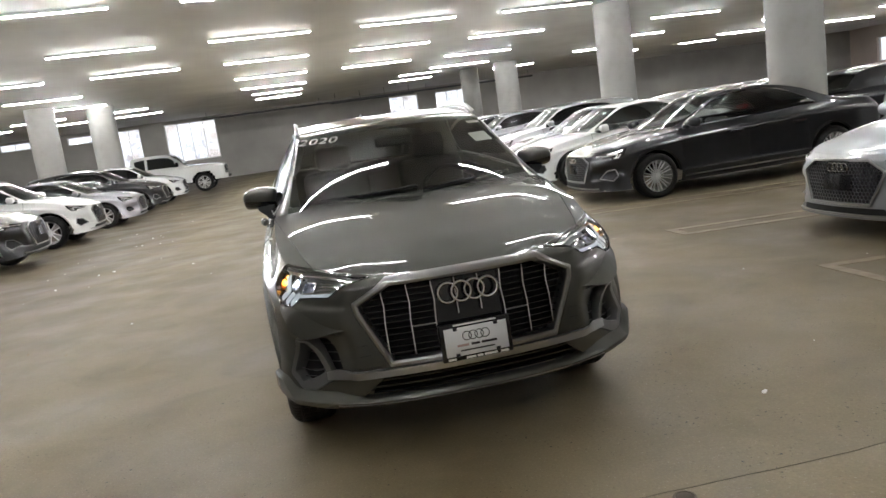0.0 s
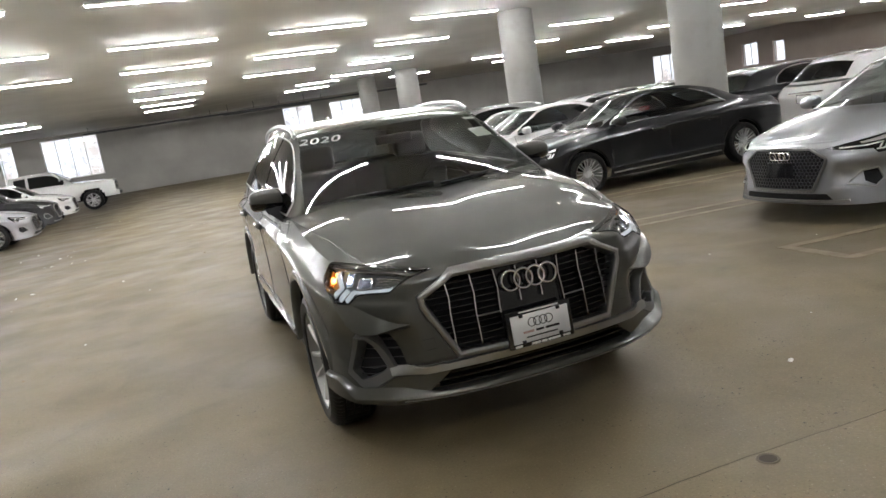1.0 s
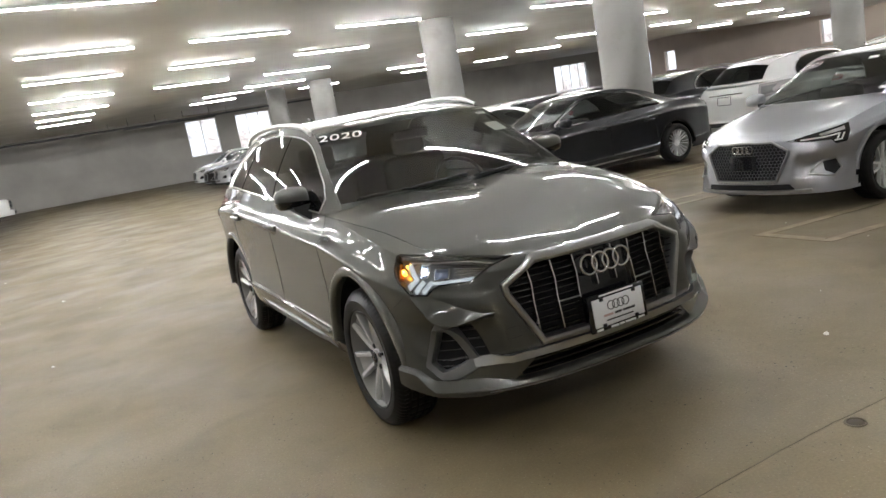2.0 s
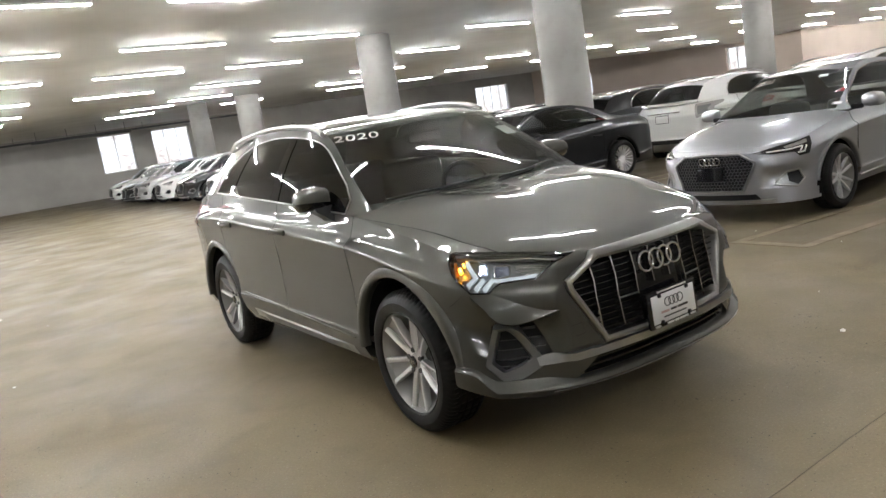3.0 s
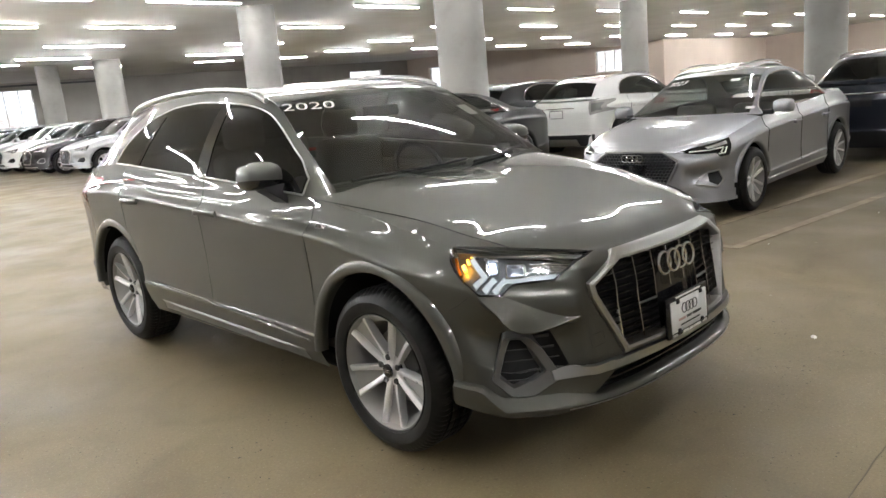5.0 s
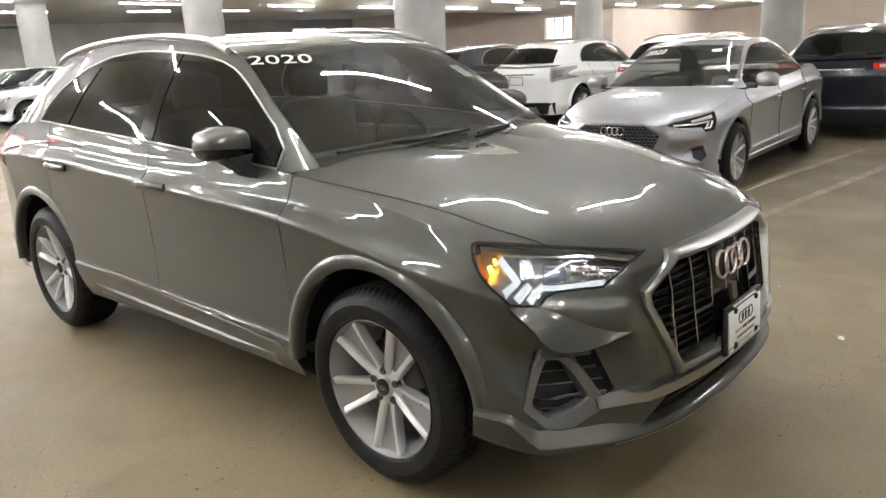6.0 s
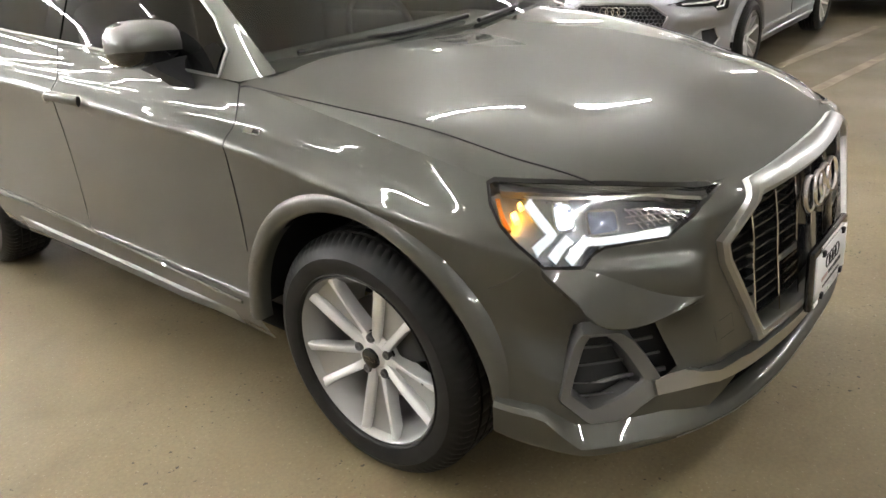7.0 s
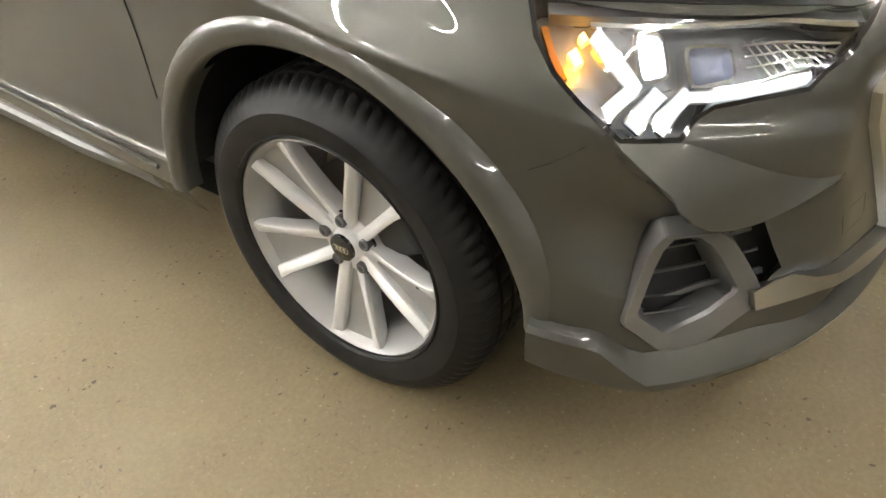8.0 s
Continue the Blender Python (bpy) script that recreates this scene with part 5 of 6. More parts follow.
# the overhanging ledge on the bumper between headlight and corner intake
RIDGE = [(0.196, 0.750), (0.182, 0.743), (0.108, 0.739), (0.080, 0.731), (0.017, 0.703), (-0.050, 0.672), (-0.120, 0.648), (-0.170, 0.642)]
LEDGE = [(0.195, 0.746), (0.178, 0.729), (0.126, 0.684), (0.095, 0.655), (0.050, 0.632), (-0.010, 0.628), (-0.090, 0.634), (-0.170, 0.639)]
JUT = (0.001, 0.014, 0.032, 0.043, 0.046, 0.042, 0.024, 0.001)
secs = []
for (ru, rz), (lu, lz), d in zip(catmull(RIDGE, 4), catmull(LEDGE, 4), catmull([[j] for j in JUT], 4)[:, 0]):
    row = [(ru, rz, 0.0005), (ru + (lu - ru) * 0.5, rz + (lz - rz) * 0.5, d * 0.41 + 0.0005), (lu + (ru - lu) * 0.04, lz + 0.002, d - 0.0005), (lu, lz, d), (lu, lz - 0.003, d - 0.002), (lu, lz - 0.008, d * 0.55), (lu, lz - 0.022, -0.001)]
    secs.append([project(TREE, u, z, CORNER, h) for u, z, h in row])
both("bumper_ledge", loft(secs, 24), GREYPAINT, car, "grey overhanging bumper edge")

# corner intakes
RING = chamfer([(0.110, 0.606), (0.028, 0.606), (-0.090, 0.420), (0.020, 0.364), (0.098, 0.368), (0.166, 0.432)], 0.010)
HOLE = chamfer([(0.088, 0.588), (0.056, 0.588), (-0.030, 0.450), (0.016, 0.424), (0.092, 0.403), (0.138, 0.444)], 0.008)


def ring_frame():
    """The angular frame of a corner intake: upright at its top, sunk into the bumper at its foot."""
    out, hole = (np.array(rounded_poly(p, 4)) for p in (RING, HOLE))
    stand = lambda z: 0.006 + 0.028 * min(1, max(0, (z - 0.40) / 0.19))
    rows = []
    for share, lift, flat in ((-0.06, 0, -0.02), (0.0, 1, -0.004), (0.07, 1, 0.0), (0.90, 1, -0.004), (1.0, 1, -0.010), (1.06, 0, -0.05)):
        rows.append([project(TREE, *(o + (h - o) * share), CORNER, stand(o[1]) * lift + flat) for o, h in zip(out, hole)])
    m = len(out)
    return mesh_of([v for r in rows for v in r], [(k * m + i, k * m + (i + 1) % m, (k + 1) * m + (i + 1) % m, (k + 1) * m + i) for k in range(len(rows) - 1) for i in range(m)], 30)


fog = ring_frame()
both_fog = both("corner_intake", fog, SATINGREY, car, "black air intake in an angular satin frame")
FINGREY = shader("intake_fin_grey", (0.07, 0.07, 0.07), 0.35, 0.2)
back = projected(TREE, inset(FOG, -0.045), CORNER, -0.058)
for k, host in enumerate(both_fog):
    part("intake_mesh", back if k == 0 else mirrored(back), BLACK, host)
    for z, a, b in ((0.56, 0.10, -0.060), (0.525, 0.11, -0.078), (0.49, 0.12, -0.094), (0.455, 0.13, -0.105), (0.42, 0.12, -0.03)):
        f = ribbon(TREE, [(a, z + 0.004), (b, z)], CORNER, 0.0035, -0.026, 0.008)
        part("intake_fin", f if k == 0 else mirrored(f), FINGREY, host)


# headlights
for k in range(2):
    flip = (lambda m: m) if k == 0 else mirrored
    lamp = part("headlight", flip(projected(TREE, LAMP, CORNER, 0.001, 8, 4)), LENS, car, "lit headlight behind a clear lens")
    part("lamp_housing", flip(projected(TREE, inset(LAMP, -0.004), CORNER, -0.05)), HOUSING, lamp)
    part("lamp_seal", flip(bezel(TREE, LAMP, CORNER, [(-0.003, -0.012), (-0.002, 0.001), (0.005, 0.002), (0.006, -0.055)])), GLOSSBLACK, lamp)
    part("lamp_brow", flip(ribbon(TREE, [(-0.205, 0.844), (-0.02, 0.869), (0.13, 0.886), (0.255, 0.893)], CORNER, 0.012, -0.010, 0.03)), SATINGREY, lamp, "grey upper trim")
    part("brow_line", flip(ribbon(TREE, [(-0.180, 0.838), (-0.047, 0.858), (0.088, 0.866), (0.207, 0.875)], CORNER, 0.0045, -0.004, 0.012)), CHROME, lamp)
    # amber strip: the bulb's glow on the clear housing put into its colour
    part("amber_glow_strip", flip(ribbon(TREE, [(0.264, 0.880), (0.262, 0.855), (0.252, 0.825)], CORNER, 0.010, -0.024, 0.02)), AMBER, lamp, "amber strip coloured as the bulb's glow")
    for path, w in (([(0.236, 0.852), (0.230, 0.838)], 0.013), ([(0.220, 0.868), (0.216, 0.861)], 0.008)):
        part("indicator_bulb", flip(ribbon(TREE, path, CORNER, w, -0.010, 0.02)), AMBERLAMP, lamp, "glowing amber bulb")
    for path, w in (([(0.203, 0.868), (0.160, 0.809), (0.201, 0.778)], 0.019), ([(0.126, 0.800), (0.168, 0.761)], 0.020), ([(0.086, 0.797), (0.133, 0.756)], 0.019), ([(0.094, 0.791), (0.057, 0.788), (-0.096, 0.790)], 0.015)):
        part("daytime_light", flip(ribbon(TREE, path, CORNER, w, -0.008, 0.014)), SOFTLED, lamp, "white daytime light bar")
        part("light_frame", flip(ribbon(TREE, path, CORNER, w + 0.006, -0.012, 0.02)), CHROME, lamp)
    # square low-beam lens, wide main-beam lens, each in a bright frame
    for u, z, w, h, mat in ((0.130, 0.842, 0.034, 0.044, WHITELAMP), (0.048, 0.826, 0.060, 0.036, BLUELENS)):
        sq = chamfer([(u - w / 2, z - h / 2), (u + w / 2, z - h / 2 - 0.003), (u + w / 2, z + h / 2), (u - w / 2, z + h / 2 - 0.004)], 0.007)
        part("projector_frame", flip(bezel(TREE, sq, CORNER, [(-0.007, -0.045), (-0.006, -0.016), (-0.001, -0.014), (0.003, -0.034)], 3)), CHROME, lamp)
        eye = [[project(TREE, *c, CORNER, -0.030 + 0.014 * (1 - k * k)) for c in rounded_poly(inset2(sq, max(k, 0.02)), 3)] for k in (0.95, 0.8, 0.6, 0.4, 0.2, 0.0)]
        m = len(eye[0])
        dome = mesh_of([v for r in eye for v in r], [(a * m + i, a * m + (i + 1) % m, (a + 1) * m + (i + 1) % m, (a + 1) * m + i) for a in range(5) for i in range(m)], 60)
        if mat is WHITELAMP:
            core = projected(TREE, inset2(sq, 0.5), CORNER, -0.013, 3, 3)
            part("projector_lens", flip(dome), BLUELENS, lamp, "pale projector lens")
            part("projector_glow", flip(core), WHITELAMP, lamp, "glowing white projector")
        else:
            part("projector_lens", flip(dome), mat, lamp, "pale blue projector lens")
    for j in range(9):
        u = -0.010 - 0.014 * j
        part("lamp_fin", flip(ribbon(TREE, [(u, 0.846 - 0.0022 * j), (u - 0.034, 0.802 + 0.0010 * j)], CORNER, 0.0026, -0.022, 0.012)), CHROME, lamp)
    for j in range(3):
        part("lamp_shelf", flip(ribbon(TREE, [(-0.006, 0.840 - 0.012 * j), (-0.150 + 0.02 * j, 0.832 - 0.009 * j)], CORNER, 0.0022, -0.018, 0.010)), CHROME, lamp)

# mirrors
for s in (-1, 1):
    m = part("mirror", mirror_shell(), GREYPAINT, car, "grey wing mirror with a black foot")
    m.matrix_basis = Matrix.Translation((s * 0.882, 0.70, 1.150)) @ Matrix.Diagonal((s * 0.92, 1, 0.86, 1)) @ pose(0, 0, 0.014, 0, 0, 8)
    cap_mesh, low_mesh = mirror_shell(), mirror_shell()
    for me, keep_up in ((cap_mesh, True), (low_mesh, False)):
        bm = bmesh.new()
        bm.from_mesh(me)
        bmesh.ops.bisect_plane(bm, geom=bm.verts[:] + bm.edges[:] + bm.faces[:], plane_co=(0, 0, -0.022), plane_no=(-0.10, 0.10, 1), clear_inner=keep_up, clear_outer=not keep_up)
        bm.to_mesh(me)
        bm.free()
    m.data = cap_mesh
    cap_mesh.materials.append(GREYPAINT)
    under = part("mirror_underside", low_mesh, GLOSSBLACK, m, "black lower shell")
    under.matrix_basis = Matrix.Diagonal((0.975, 0.965, 0.97, 1))
    part("mirror_glass", box(-0.085, 0.064, -0.055, 0.085, 0.0745, 0.055, 0.004), CHROME, m)
    a = loft([[(s * x + s * w * c, y + 0.055 * d, z) for c, d in ((-1, -1), (1, -1), (1, 1), (-1, 1), (-1, -1))] for x, y, z, w in ((0.800, 0.66, 1.035, 0.03), (0.815, 0.67, 1.06, 0.04), (0.840, 0.70, 1.095, 0.055), (0.845, 0.71, 1.12, 0.06))])
    part("mirror_foot", a, BLACK, car)

# doors: handles, gaps, badges
for s, flip in ((-1, lambda m: m), (1, mirrored)):
    for y, z in ((1.295, 0.958), (2.265, 0.985)):
        pts = [project(TREE, y + 0.115 * t, z + 0.004 * (1 - t * t), FLANK, 0.012 + 0.020 * (1 - t ** 4)) for t in np.linspace(-1, 1, 13)]
        part("door_handle", flip(tube(pts, 0.018, 10, flat=0.65)), GREYPAINT, car, "grey door handle")
        cup = [(y + 0.088 * math.cos(a), z - 0.010 + 0.038 * math.sin(a)) for a in np.linspace(0, 2 * math.pi, 13)[:-1]]
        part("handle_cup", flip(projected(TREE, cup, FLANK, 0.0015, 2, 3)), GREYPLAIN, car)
    part("side_badge", flip(ribbon(TREE, [(0.365, 0.948), (0.305, 0.946)], FLANK, 0.014, 0.004, 0.006)), CHROME, car, "small bright side badge")
    part("badge_bar", flip(ribbon(TREE, [(0.333, 0.947), (0.309, 0.946)], FLANK, 0.009, 0.005, 0.003)), INK, car)


def gap(points, r=0.0022):
    both("panel_gap", tube(points, r, 5), SEAM, car)


for j, i0 in ((8 * FL, 0), (10 * FL, SILL)):
    gap([p for p in SUV.low[i0 + 1:, j] if not in_arch(SUV, p, 0.472)])
gap([p for p in SUV.low[SILL:, 12 * FL + 4] if not in_arch(SUV, p, 0.472)])
gap([p + np.array((-0.001, 0, 0)) for p in SUV.low[SILL, 8 * FL:12 * FL + 5:3] if not in_arch(SUV, p, 0.472)])
seam_line = catmull([(-0.806, 0.415), (-0.781, 0.214), (-0.757, 0.034), (-0.722, -0.140), (-0.692, -0.297), (-0.664, -0.445), (-0.632, -0.568)], 8)
gap([TREE.ray_cast(Vector((x, y, 2)), Vector((0, 0, -1)))[0] for x, y in seam_line], 0.0026)
gap([project(TREE, u, z, CORNER) for u, z in ((0.203, 0.757), (0.235, 0.735), (0.270, 0.706), (0.300, 0.688))], 0.0012)
both("tow_cover", tube([project(TREE, u, z, FRONT, -0.0007) for u, z in rounded_poly([(-0.46, 0.565), (-0.52, 0.560), (-0.515, 0.515), (-0.455, 0.520)], 4)], 0.0012, 4, True), SEAM, car)
# sill: bright crease and satin lower strip
crease = [project(TREE, y, 0.402 + 0.0405 * y, FLANK, 0.004) for y in np.linspace(0.47, 2.16, 30)]
both("sill_crease", tube(crease, 0.006, 6), GREYPAINT, car)
strip = [[tuple(project(TREE, y, z, FLANK, d)) for z, d in ((zb + 0.060, 0.0), (zb + 0.055, 0.012 * e), (zb + 0.012, 0.014 * e), (zb, 0.002), (zb - 0.02, -0.03))] for y, zb, e in [(y, 0.292 + 0.017 * (y - 0.5), min(1, i / 5, (27 - i) / 5)) for i, y in enumerate(np.linspace(0.56, 2.08, 28))]]
both("sill_strip", loft(strip, 30), SATINGREY, car, "satin grey sill strip")
# rails, aerial, wipers
for s, flip in ((-1, lambda m: m), (1, mirrored)):
    ks = np.linspace(2.1, 5.75, 26)
    rail = [SUV.out(2.12, k, 0.012) + np.array((0, 0, 0.020 * min(1, (i + 0.1) / 2.5, (25.1 - i) / 2.5))) for i, k in enumerate(ks)]
    part("roof_rail", flip(tube(rail, 0.0165, 8, flat=0.8)), SATIN, car, "satin metal roof rail")
part("aerial", tube([(0.0, 2.75, 1.565), (0.0, 2.79, 1.60), (0.0, 2.84, 1.622), (0.0, 2.86, 1.622)], 0.012, 8), GREYPAINT, car)
for a, b in ((-0.62, 0.02), (0.05, 0.60)):
    pts = [Vector(SUV.out(5 - 2.55 * abs(x) / 0.7 if abs(x) > 0.36 else 5 - abs(x) / 0.36, 0.10 + 0.08 * (i / 8), 0.014)) * 1.0 for i, x in enumerate(np.linspace(a, b, 9))]
    pts = [Vector((x, p.y, p.z)) for p, x in zip(pts, np.linspace(a, b, 9))]
    part("wiper", tube(pts, 0.008, 6), BLACK, car, "black wiper blade")
part("cowl_panel", box(-0.66, 0.26, 0.98, 0.66, 0.42, 1.045, 0.01), BLACK, car)
# tail lamps
for s in (-1, 1):
    tail = [(s * 0.60, 1.10), (s * 0.835, 1.10), (s * 0.87, 0.93), (s * 0.62, 0.95)]
    part("tail_light", projected(TREE, tail, BACK, 0.006), REDLAMP, car, "red tail lamp")
    wrap = [(3.04, 1.065), (3.13, 1.08), (3.16, 0.955), (3.09, 0.96)]
    w = projected(TREE, wrap, FLANK, 0.004)
    part("tail_light", w if s < 0 else mirrored(w), REDLAMP, car, "red tail lamp")
# cabin
cabin = part("dashboard", loft([[(x, 0.36, 0.98), (x, 0.52, 1.045), (x, 0.80, 1.055), (x, 0.92, 1.02), (x, 0.93, 0.80), (x, 0.80, 0.62)] for x in np.linspace(-0.70, 0.70, 9)], 60), UPHOLSTERY, car, "black dashboard")
part("cabin_floor", box(-0.72, 0.5, 0.30, 0.72, 3.1, 0.42, 0.02), UPHOLSTERY, car)
part("door_lining", box(-0.80, 0.6, 0.40, -0.74, 2.6, 1.03, 0.02), UPHOLSTERY, car)
part("door_lining", box(0.74, 0.6, 0.40, 0.80, 2.6, 1.03, 0.02), UPHOLSTERY, car)
part("steering_wheel", tube([(0.36 + 0.185 * math.cos(a), 1.00 + 0.07 * math.sin(a), 1.00 + 0.17 * math.sin(a)) for a in np.linspace(0, 2 * math.pi, 29)[:-1]], 0.015, 8, True, up=(0, 1, 0.4)), BLACK, car, "black steering wheel")
for x in (-0.36, 0.36):
    seat = part("seat", box(x - 0.25, 1.15, 0.45, x + 0.25, 1.65, 0.68, 0.06, 3), UPHOLSTERY, car, "dark front seat")
    back = part("backrest", box(x - 0.24, 1.60, 0.66, x + 0.24, 1.76, 1.22, 0.06, 3), UPHOLSTERY, seat)
    part("headrest", box(x - 0.13, 1.70, 1.23, x + 0.13, 1.79, 1.40, 0.04, 3), UPHOLSTERY, seat)
bench = part("rear_bench", box(-0.66, 2.15, 0.45, 0.66, 2.60, 0.70, 0.06, 3), UPHOLSTERY, car)
part("backrest", box(-0.66, 2.56, 0.70, 0.66, 2.74, 1.22, 0.06, 3), UPHOLSTERY, bench)
part("rear_view_mirror", box(-0.12, 0.86, 1.36, 0.12, 0.89, 1.42, 0.012), BLACK, car)
sticker(car, "2020", SUV, 2.42, 1.68, 0.098)
# papers behind the screen
for r, c, w, h in ((2.72, 1.72, 0.09, 0.035), (2.9, 1.15, 0.13, 0.10)):
    p, q = Vector(SUV.out(r, c, -0.012)), Vector(SUV.out(r + 0.4, c, -0.012))
    up = (Vector(SUV.out(r, c + 0.2, -0.012)) - p).normalized()
    xx = (q - p).normalized()
    nn = xx.cross(up).normalized()
    mm = Matrix((xx, nn.cross(xx), nn)).transposed().to_4x4()
    mm.translation = p
    me = mesh_of([mm @ Vector(v) for v in ((0, 0, 0), (w, 0, 0), (w, h, 0), (0, h, 0), (0, 0, -0.001), (w, 0, -0.001), (w, h, -0.001), (0, h, -0.001))], [(0, 1, 2, 3), (7, 6, 5, 4), (0, 4, 5, 1), (1, 5, 6, 2), (2, 6, 7, 3), (3, 7, 4, 0)], 0)
    part("windscreen_paper", mirrored(me), PAPER, car, "white paper behind the screen")


# ---- parked cars ----
SEDAN = dict(width=0.908, front=0.88, base=2.64, rear=0.98, belt=0.975)
silver = paint("silver_paint", (0.36, 0.365, 0.385), 0.7, 0.35)
charcoal = paint("charcoal_paint", (0.011, 0.0115, 0.013), 0.25)
white = paint("white_paint", (0.72, 0.72, 0.70), 0.0, 0.35)
black = paint("black_paint", (0.010, 0.010, 0.011), 0.0, 0.3)
navy = paint("navy_paint", (0.008, 0.010, 0.017), 0.3)
pale = paint("pale_grey_paint", (0.36, 0.36, 0.36), 0.6)
S_SED = Shell(SEDAN_CABIN, fine=4, floor=0.195, grille=(0.30, 0.72, 0.47), **SEDAN)
S_BIG = Shell(SEDAN_CABIN, 0.943, 0.92, 2.92, 1.10, 0.98, fine=4, floor=0.19, grille=(0.30, 0.72, 0.47))
S_SUV = Shell(SUV_CABIN, 0.93, 0.88, 2.72, 0.95, 1.12, fine=3, floor=0.25)


def put(ob, x, y, turn, sink=0.0):
    """Sets a car with its front axle at (x, y), turned, standing on the floor."""
    ob.matrix_basis = pose(x, y, slope(x, y) - sink, 0, 0, turn)


def sedan(label, coat, x, y, turn, shell=S_SED, width=0.908, **more):
    put(parked_car("sedan", label, shell, SEDAN_CABIN, coat, width, 0.325, 0.915, True, **more), x, y, turn)


def suv(label, coat, x, y, turn, **more):
    put(parked_car("suv", label, S_SUV, SUV_CABIN, coat, 0.93, 0.355, 1.0, False, True, **more), x, y, turn)


# right-hand row, noses to the aisle: facing -x
sedan("silver sedan with a year sticker on its windscreen", silver, 4.82, 1.83, -88, year="2023", fine_front=True, pocket=True)
sedan("charcoal sedan with bright multi-spoke wheels", charcoal, 4.42, 7.0, -90, S_BIG, 0.943, spokes=10, fine_front=True)
sedan("white sedan parked nose to the aisle", white, 4.35, 10.0, -90)
sedan("black sedan between lighter cars", black, 4.9, 12.4, -90)
suv("pale grey suv with roof rails", pale, 5.1, 15.0, -90)
suv("silver suv with a tall grille", silver, 5.5, 21.3, -90)
suv("black suv in the far row", black, 5.2, 24.0, -90)
suv("white suv in the far row", white, 5.2, 27.3, -90)
suv("pale grey suv in the far row", pale, 5.0, 30.3, -90)
sedan("black sedan at the far end of the row", black, 5.0, 33.0, -90)
suv("white suv near the end wall", white, 5.0, 36.0, -90)
# behind them, tails to the row
suv("white suv seen from behind with an empty plate holder", white, 13.2, 7.0, 90, rear_seen=True)
suv("white suv with a dark rear window", white, 13.6, 4.4, 90)
suv("navy suv with red tail lamps", navy, 12.6, 1.25, 90)
suv("black suv behind the column", black, 13.0, 9.3, 90)
suv("black suv in the back row", black, 13.4, 13.0, 90)
suv("white suv in the back row", white, 13.4, 17.5, 90)
suv("black suv further along the back row", black, 13.4, 15.3, 90)
# left-hand row, noses to the aisle: facing +x
suv("black suv with a bright grille frame", black, -6.1, 10.3, 90)
suv("white suv with large dark intakes", white, -6.0, 14.1, 90)
sedan("older silver sedan with square lamps", silver, -5.8, 18.0, 90)
suv("black suv with bright grille bars", black, -5.8, 22.0, 90)
suv("white suv beside the truck", white, -5.8, 26.5, 90)


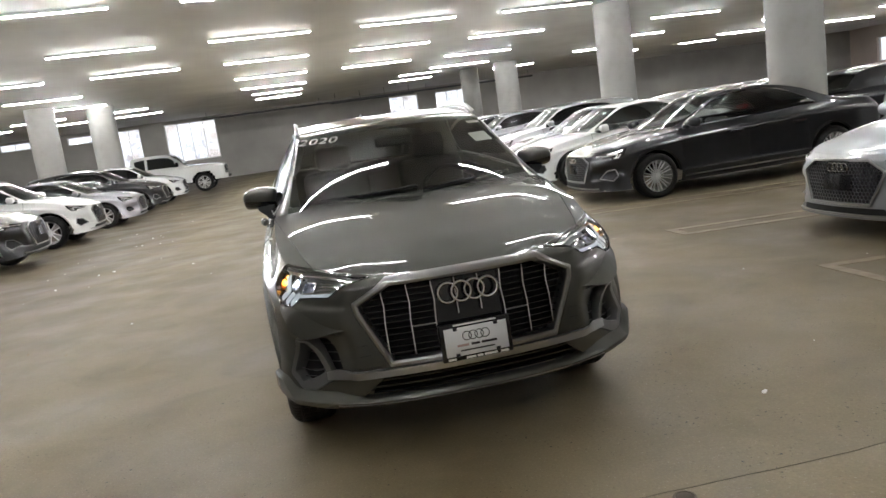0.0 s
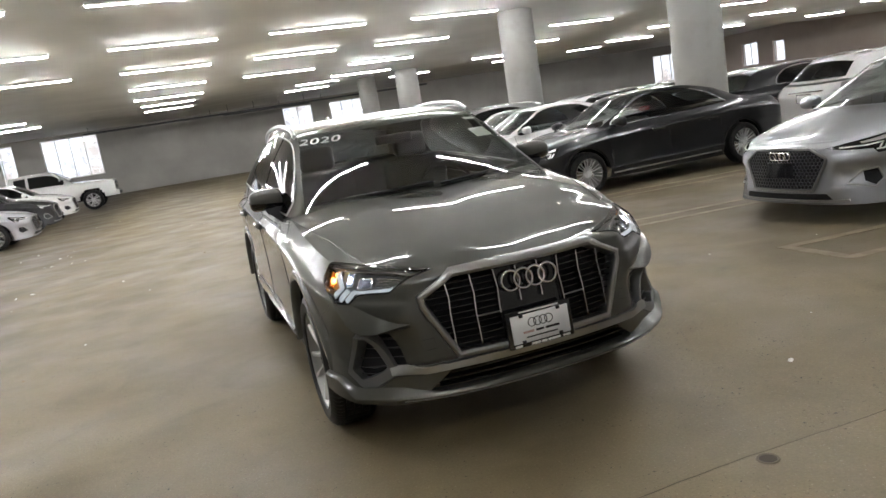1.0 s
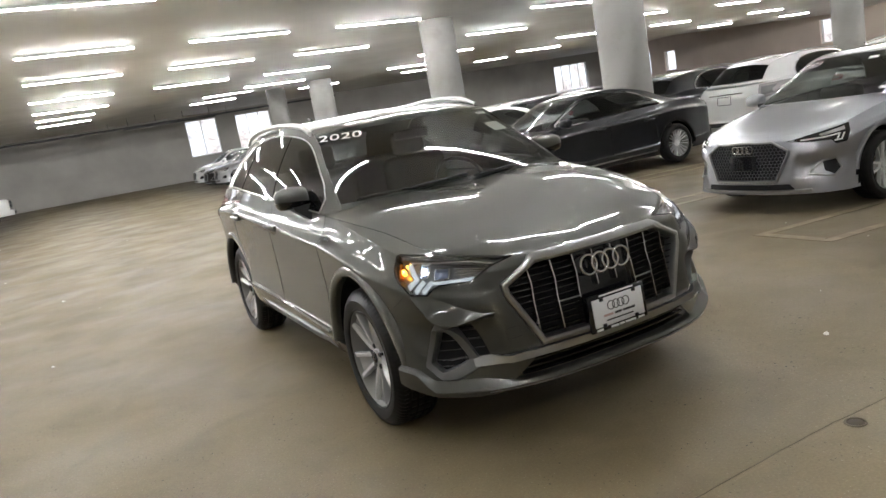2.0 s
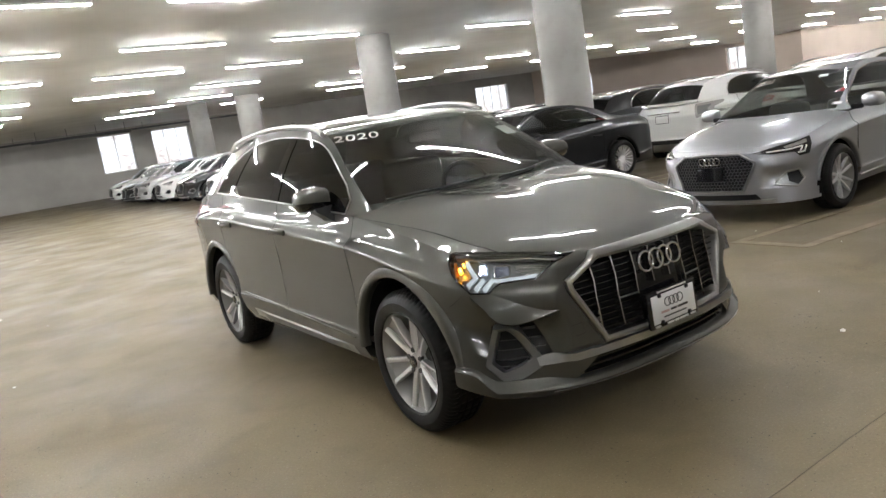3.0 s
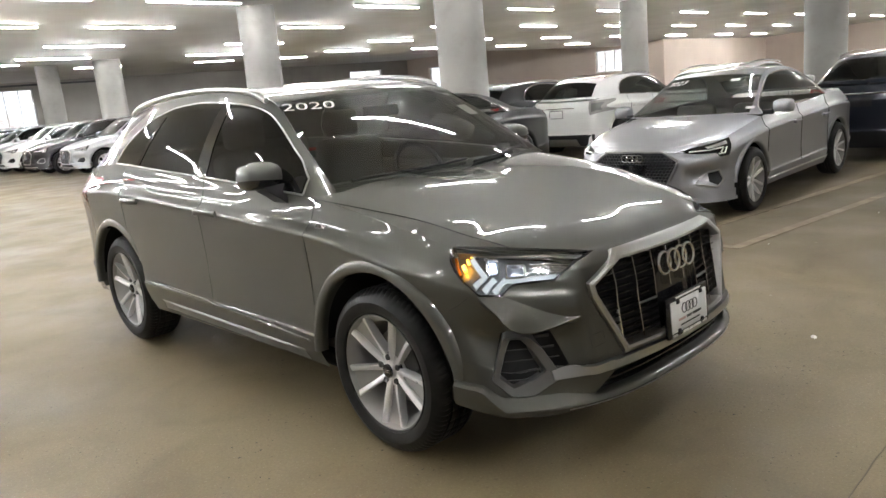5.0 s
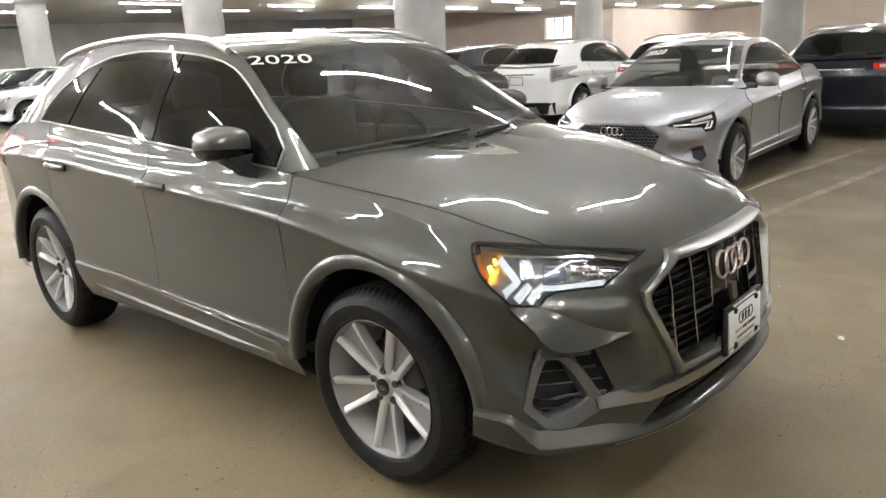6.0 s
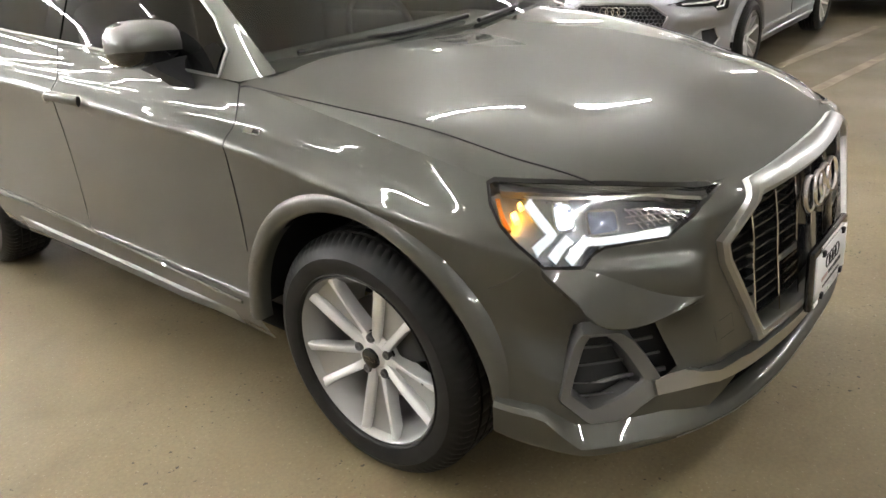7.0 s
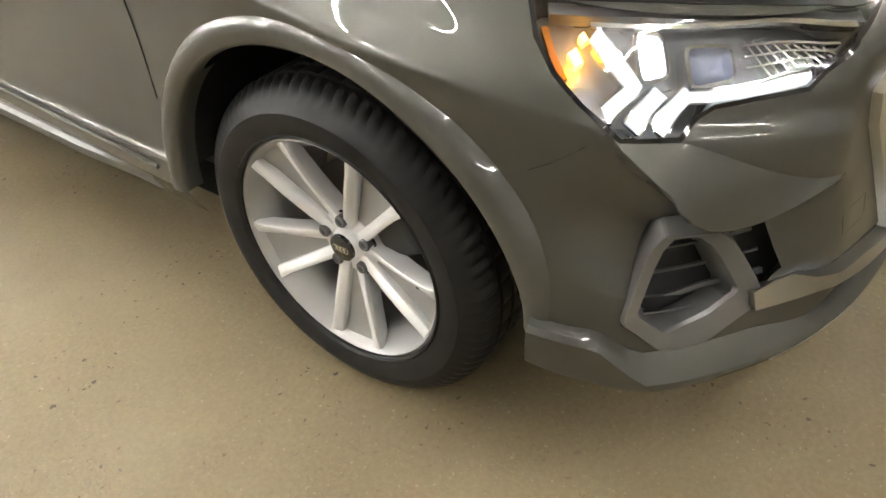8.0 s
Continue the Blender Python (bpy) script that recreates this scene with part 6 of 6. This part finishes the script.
def pickup(label, coat, x, y, turn):
    """A crew-cab pickup: upright nose, long bonnet, cab and open bed."""
    root = new("pickup_truck")
    w, base, hub, arch = 1.0, 3.65, 0.42, 0.53
    ys = [-0.98, -0.96, -0.88, -0.5, 0.0, 0.45, 0.8, 1.5, 2.2, 2.9, 3.2, 3.65, 4.2, 4.85, 4.92]
    tops = [1.02, 1.10, 1.16, 1.20, 1.23, 1.25, 1.26, 1.26, 1.27, 1.28, 1.34, 1.34, 1.34, 1.34, 1.30]
    wide = [0.86, 0.92, 0.96, 0.99] + [1.0] * 9 + [0.99, 0.96]
    G = np.array([[(-w * k * s, yy, zz) for s, zz in ((0.93, 0.48), (0.99, 0.56), (1.0, 0.80), (0.99, 1.0), (0.975, zt - 0.10), (0.93, zt - 0.02), (0.84, zt), (0.4, zt + 0.015 * (yy < 1)), (0, zt + 0.03 * (yy < 1)))] for yy, zt, k in zip(ys, tops, wide)])
    G = np.swapaxes(smooth_net(np.swapaxes(G, 0, 1), 2, 6), 0, 1)
    part("body", net_mesh(G, lambda i, j, c: not (abs(c[0]) > 0.6 and min(math.hypot(c[1], c[2] - hub), math.hypot(c[1] - base, c[2] - hub)) < arch) and not (3.25 < c[1] < 4.8 and abs(c[0]) < 0.84), True), coat, root)
    nose = [(-0.86, 0.48), (0.86, 0.48), (0.86, 1.04), (0.6, 1.12), (-0.6, 1.12), (-0.86, 1.04)]
    part("nose", mesh_of([(u, -0.985, z) for u, z in nose] + [(u, -0.9, z) for u, z in nose], [(0, 1, 2, 3, 4, 5)] + [(k, k + 6, (k + 1) % 6 + 6, (k + 1) % 6) for k in range(6)], 30), coat, root)
    part("grille", box(-0.55, -1.01, 0.78, 0.55, -0.95, 1.08, 0.03), BLACK, root, "black grille")
    part("grille_bar", box(-0.5, -1.03, 0.91, 0.5, -1.0, 0.95, 0.01), CHROME, root)
    part("bumper", box(-0.92, -1.10, 0.48, 0.92, -0.92, 0.70, 0.05, 3), coat, root, "white front bumper")
    part("bumper_intake", box(-0.5, -1.115, 0.52, 0.5, -1.05, 0.62, 0.02), BLACK, root)
    for s in (-1, 1):
        part("headlight", box(s * 0.73 - 0.15, -1.0, 0.90, s * 0.73 + 0.15, -0.86, 1.04, 0.03), LENSGREY, root, "clear headlamp")
        part("fog_light", box(s * 0.72 - 0.09, -1.11, 0.53, s * 0.72 + 0.09, -1.05, 0.61, 0.02), BLACK, root)
        part("mirror", box(s * 1.10 - 0.11, 0.98, 1.30, s * 1.10 + 0.11, 1.10, 1.48, 0.04, 3), BLACK, root)
        part("mirror_arm", box(s * 0.98 - 0.06, 1.02, 1.28, s * 0.98 + 0.06, 1.07, 1.33, 0.01), BLACK, root)
    C = []
    for yy, zt, kb, kt in ((0.72, 1.28, 0.92, 0.86), (1.00, 1.52, 0.94, 0.82), (1.38, 1.82, 0.95, 0.76), (1.8, 1.90, 0.95, 0.74), (2.4, 1.91, 0.95, 0.74), (2.95, 1.87, 0.94, 0.75), (3.08, 1.80, 0.93, 0.76), (3.16, 1.30, 0.92, 0.90)):
        C.append([(-kb, yy, 1.24), (-(kb + kt) / 2 - 0.01, yy, (1.24 + zt) / 2), (-kt, yy, zt - 0.04), (-kt + 0.08, yy, zt), (-0.35, yy, zt + 0.02), (0, yy, zt + 0.025)])
    C = np.array(C)
    part("cab", net_mesh(smooth_net(np.swapaxes(C, 0, 1), 3, 4), None, True), coat, root)
    at = lambda i, r, d: C[i][0] + (C[i][2] - C[i][0]) * r + np.array((-d, 0, 0))
    for a, b in (((1, 4)), ((4, 5))):
        S = np.array([[at(i, r, 0.022) for i in range(a, b + 1)] for r in (0.10, 0.5, 0.86)])
        S[:, 0, 1] += 0.06
        S[:, -1, 1] -= 0.05
        both("side_window", outward(net_mesh(smooth_net(S, 3, 3))), TINTED, root, "dark side glass")
    S = np.array([[(-k * 0.92, y0 + (1 - k) * 0 - 0.02, zt + 0.02) for k in (0.80, 0.4, 0.0)] for y0, zt in ((0.76, 1.31), (1.02, 1.56), (1.36, 1.80))])
    part("windscreen", outward(net_mesh(smooth_net(S, 3, 3), None, True)), TINTED, root, "dark windscreen")
    part("bed_floor", box(-0.85, 3.2, 0.80, 0.85, 4.88, 0.86), BLACK, root)
    part("chassis", box(-0.7, -0.7, 0.42, 0.7, 4.8, 0.62, 0.04), LINER, root)
    for yy in (0, base):
        for s in (-1, 1):
            h = wheel_house(yy, hub, arch, -0.98, -0.60)
            part("wheel_house", h if s < 0 else mirrored(h), LINER, root)
            wheel(root, s * 0.87, yy, hub, hub / 0.356, 20 * s, True)
    put(tagged(root, label, "pickup"), x, y, turn)


pickup("large white crew-cab pickup at the end of the row", white, -4.9, 33.0, 90)


# ---- small things on the floor ----
def scrap(x, y, size, turn, k):
    """A crumpled flake of litter."""
    bm = bmesh.new()
    rnd = random.Random(k)
    top = [bm.verts.new((size * math.cos(a) * rnd.uniform(0.5, 1), size * 0.6 * math.sin(a) * rnd.uniform(0.5, 1), 0.002 + rnd.uniform(0, 0.3) * size)) for a in np.linspace(0, 2 * math.pi, 8)[:-1]]
    mid = bm.verts.new((0, 0, 0.004 + size * 0.25))
    low = bm.verts.new((0, 0, 0.0))
    for a, b in zip(top, top[1:] + top[:1]):
        bm.faces.new((a, b, mid))
        bm.faces.new((b, a, low))
    me = bpy.data.meshes.new("litter")
    bm.to_mesh(me)
    bm.free()
    ob = part("litter", me, LITTER if k % 4 else DRYLEAF)
    ob.matrix_basis = pose(x, y, slope(x, y) + 0.001, 0, 0, turn)
    return tagged(ob, "small pale scrap of litter on the floor", "litter", "floor litter")


DRYLEAF = shader("dry_leaf", (0.22, 0.14, 0.07), 0.8)
rnd = random.Random(7)
spots = [(2.33, 0.60), (2.7, 1.35), (3.4, 0.2), (2.0, -0.4), (4.6, -0.6), (5.6, -0.3), (6.4, 0.05), (1.35, -0.9), (-3.1, 6.2), (-2.4, 3.4)]
spots += [(rnd.uniform(-4.6, -2.9), rnd.uniform(6.5, 21)) for _ in range(34)]
spots += [(rnd.uniform(-4.2, 4.0), rnd.uniform(-1.5, 16)) for _ in range(22)]
spots += [(rnd.uniform(3.2, 6.8), rnd.uniform(-1.0, 0.4)) for _ in range(6)]
for k, (x, y) in enumerate(spots):
    if not (-1.1 < x < 1.1 and -1.0 < y < 3.8):
        scrap(x, y, rnd.choice((0.008, 0.012, 0.018, 0.03)) * (1.3 if y > 6 else 1), rnd.uniform(0, 360), k)

# small iron lid sunk in the floor
lid = new("drain_lid")
lid.location = (0.548, -1.60, slope(0.55, -1.6) + 0.001)
RUST = shader("rusty_iron", (0.05, 0.035, 0.022), 0.8)
part("lid_plate", lathe([(0, 0.003), (0.026, 0.003), (0.032, 0.002), (0.034, 0.000)], 24, "z"), RUST, lid)
part("lid_ring", lathe([(0.034, 0.0), (0.035, 0.004), (0.041, 0.004), (0.044, 0.0)], 24, "z"), JOINT, lid)
tagged(lid, "small rusty iron lid set in the floor", "drain cover")


# ---- services under the ceiling of the far bay ----
pipe = shader("dark_pipe", (0.08, 0.08, 0.08), 0.5, 0.4)
for y, z, x0, x1 in ((43.0, 3.55, 2.0, 7.2), (46.0, 3.75, -6.0, 16.0)):
    root = tagged(new("ceiling_pipe"), "dark service pipe hung under the ceiling", "pipe")
    part("pipe", tube([(x, y, z) for x in np.linspace(x0, x1, 5)], 0.06, 10), pipe, root)
    for x in np.linspace(x0 + 0.3, x1 - 0.3, 4):
        part("hanger", tube([(x, y, z), (x, y, 4.15)], 0.015, 6, up=(1, 0, 0)), pipe, root)
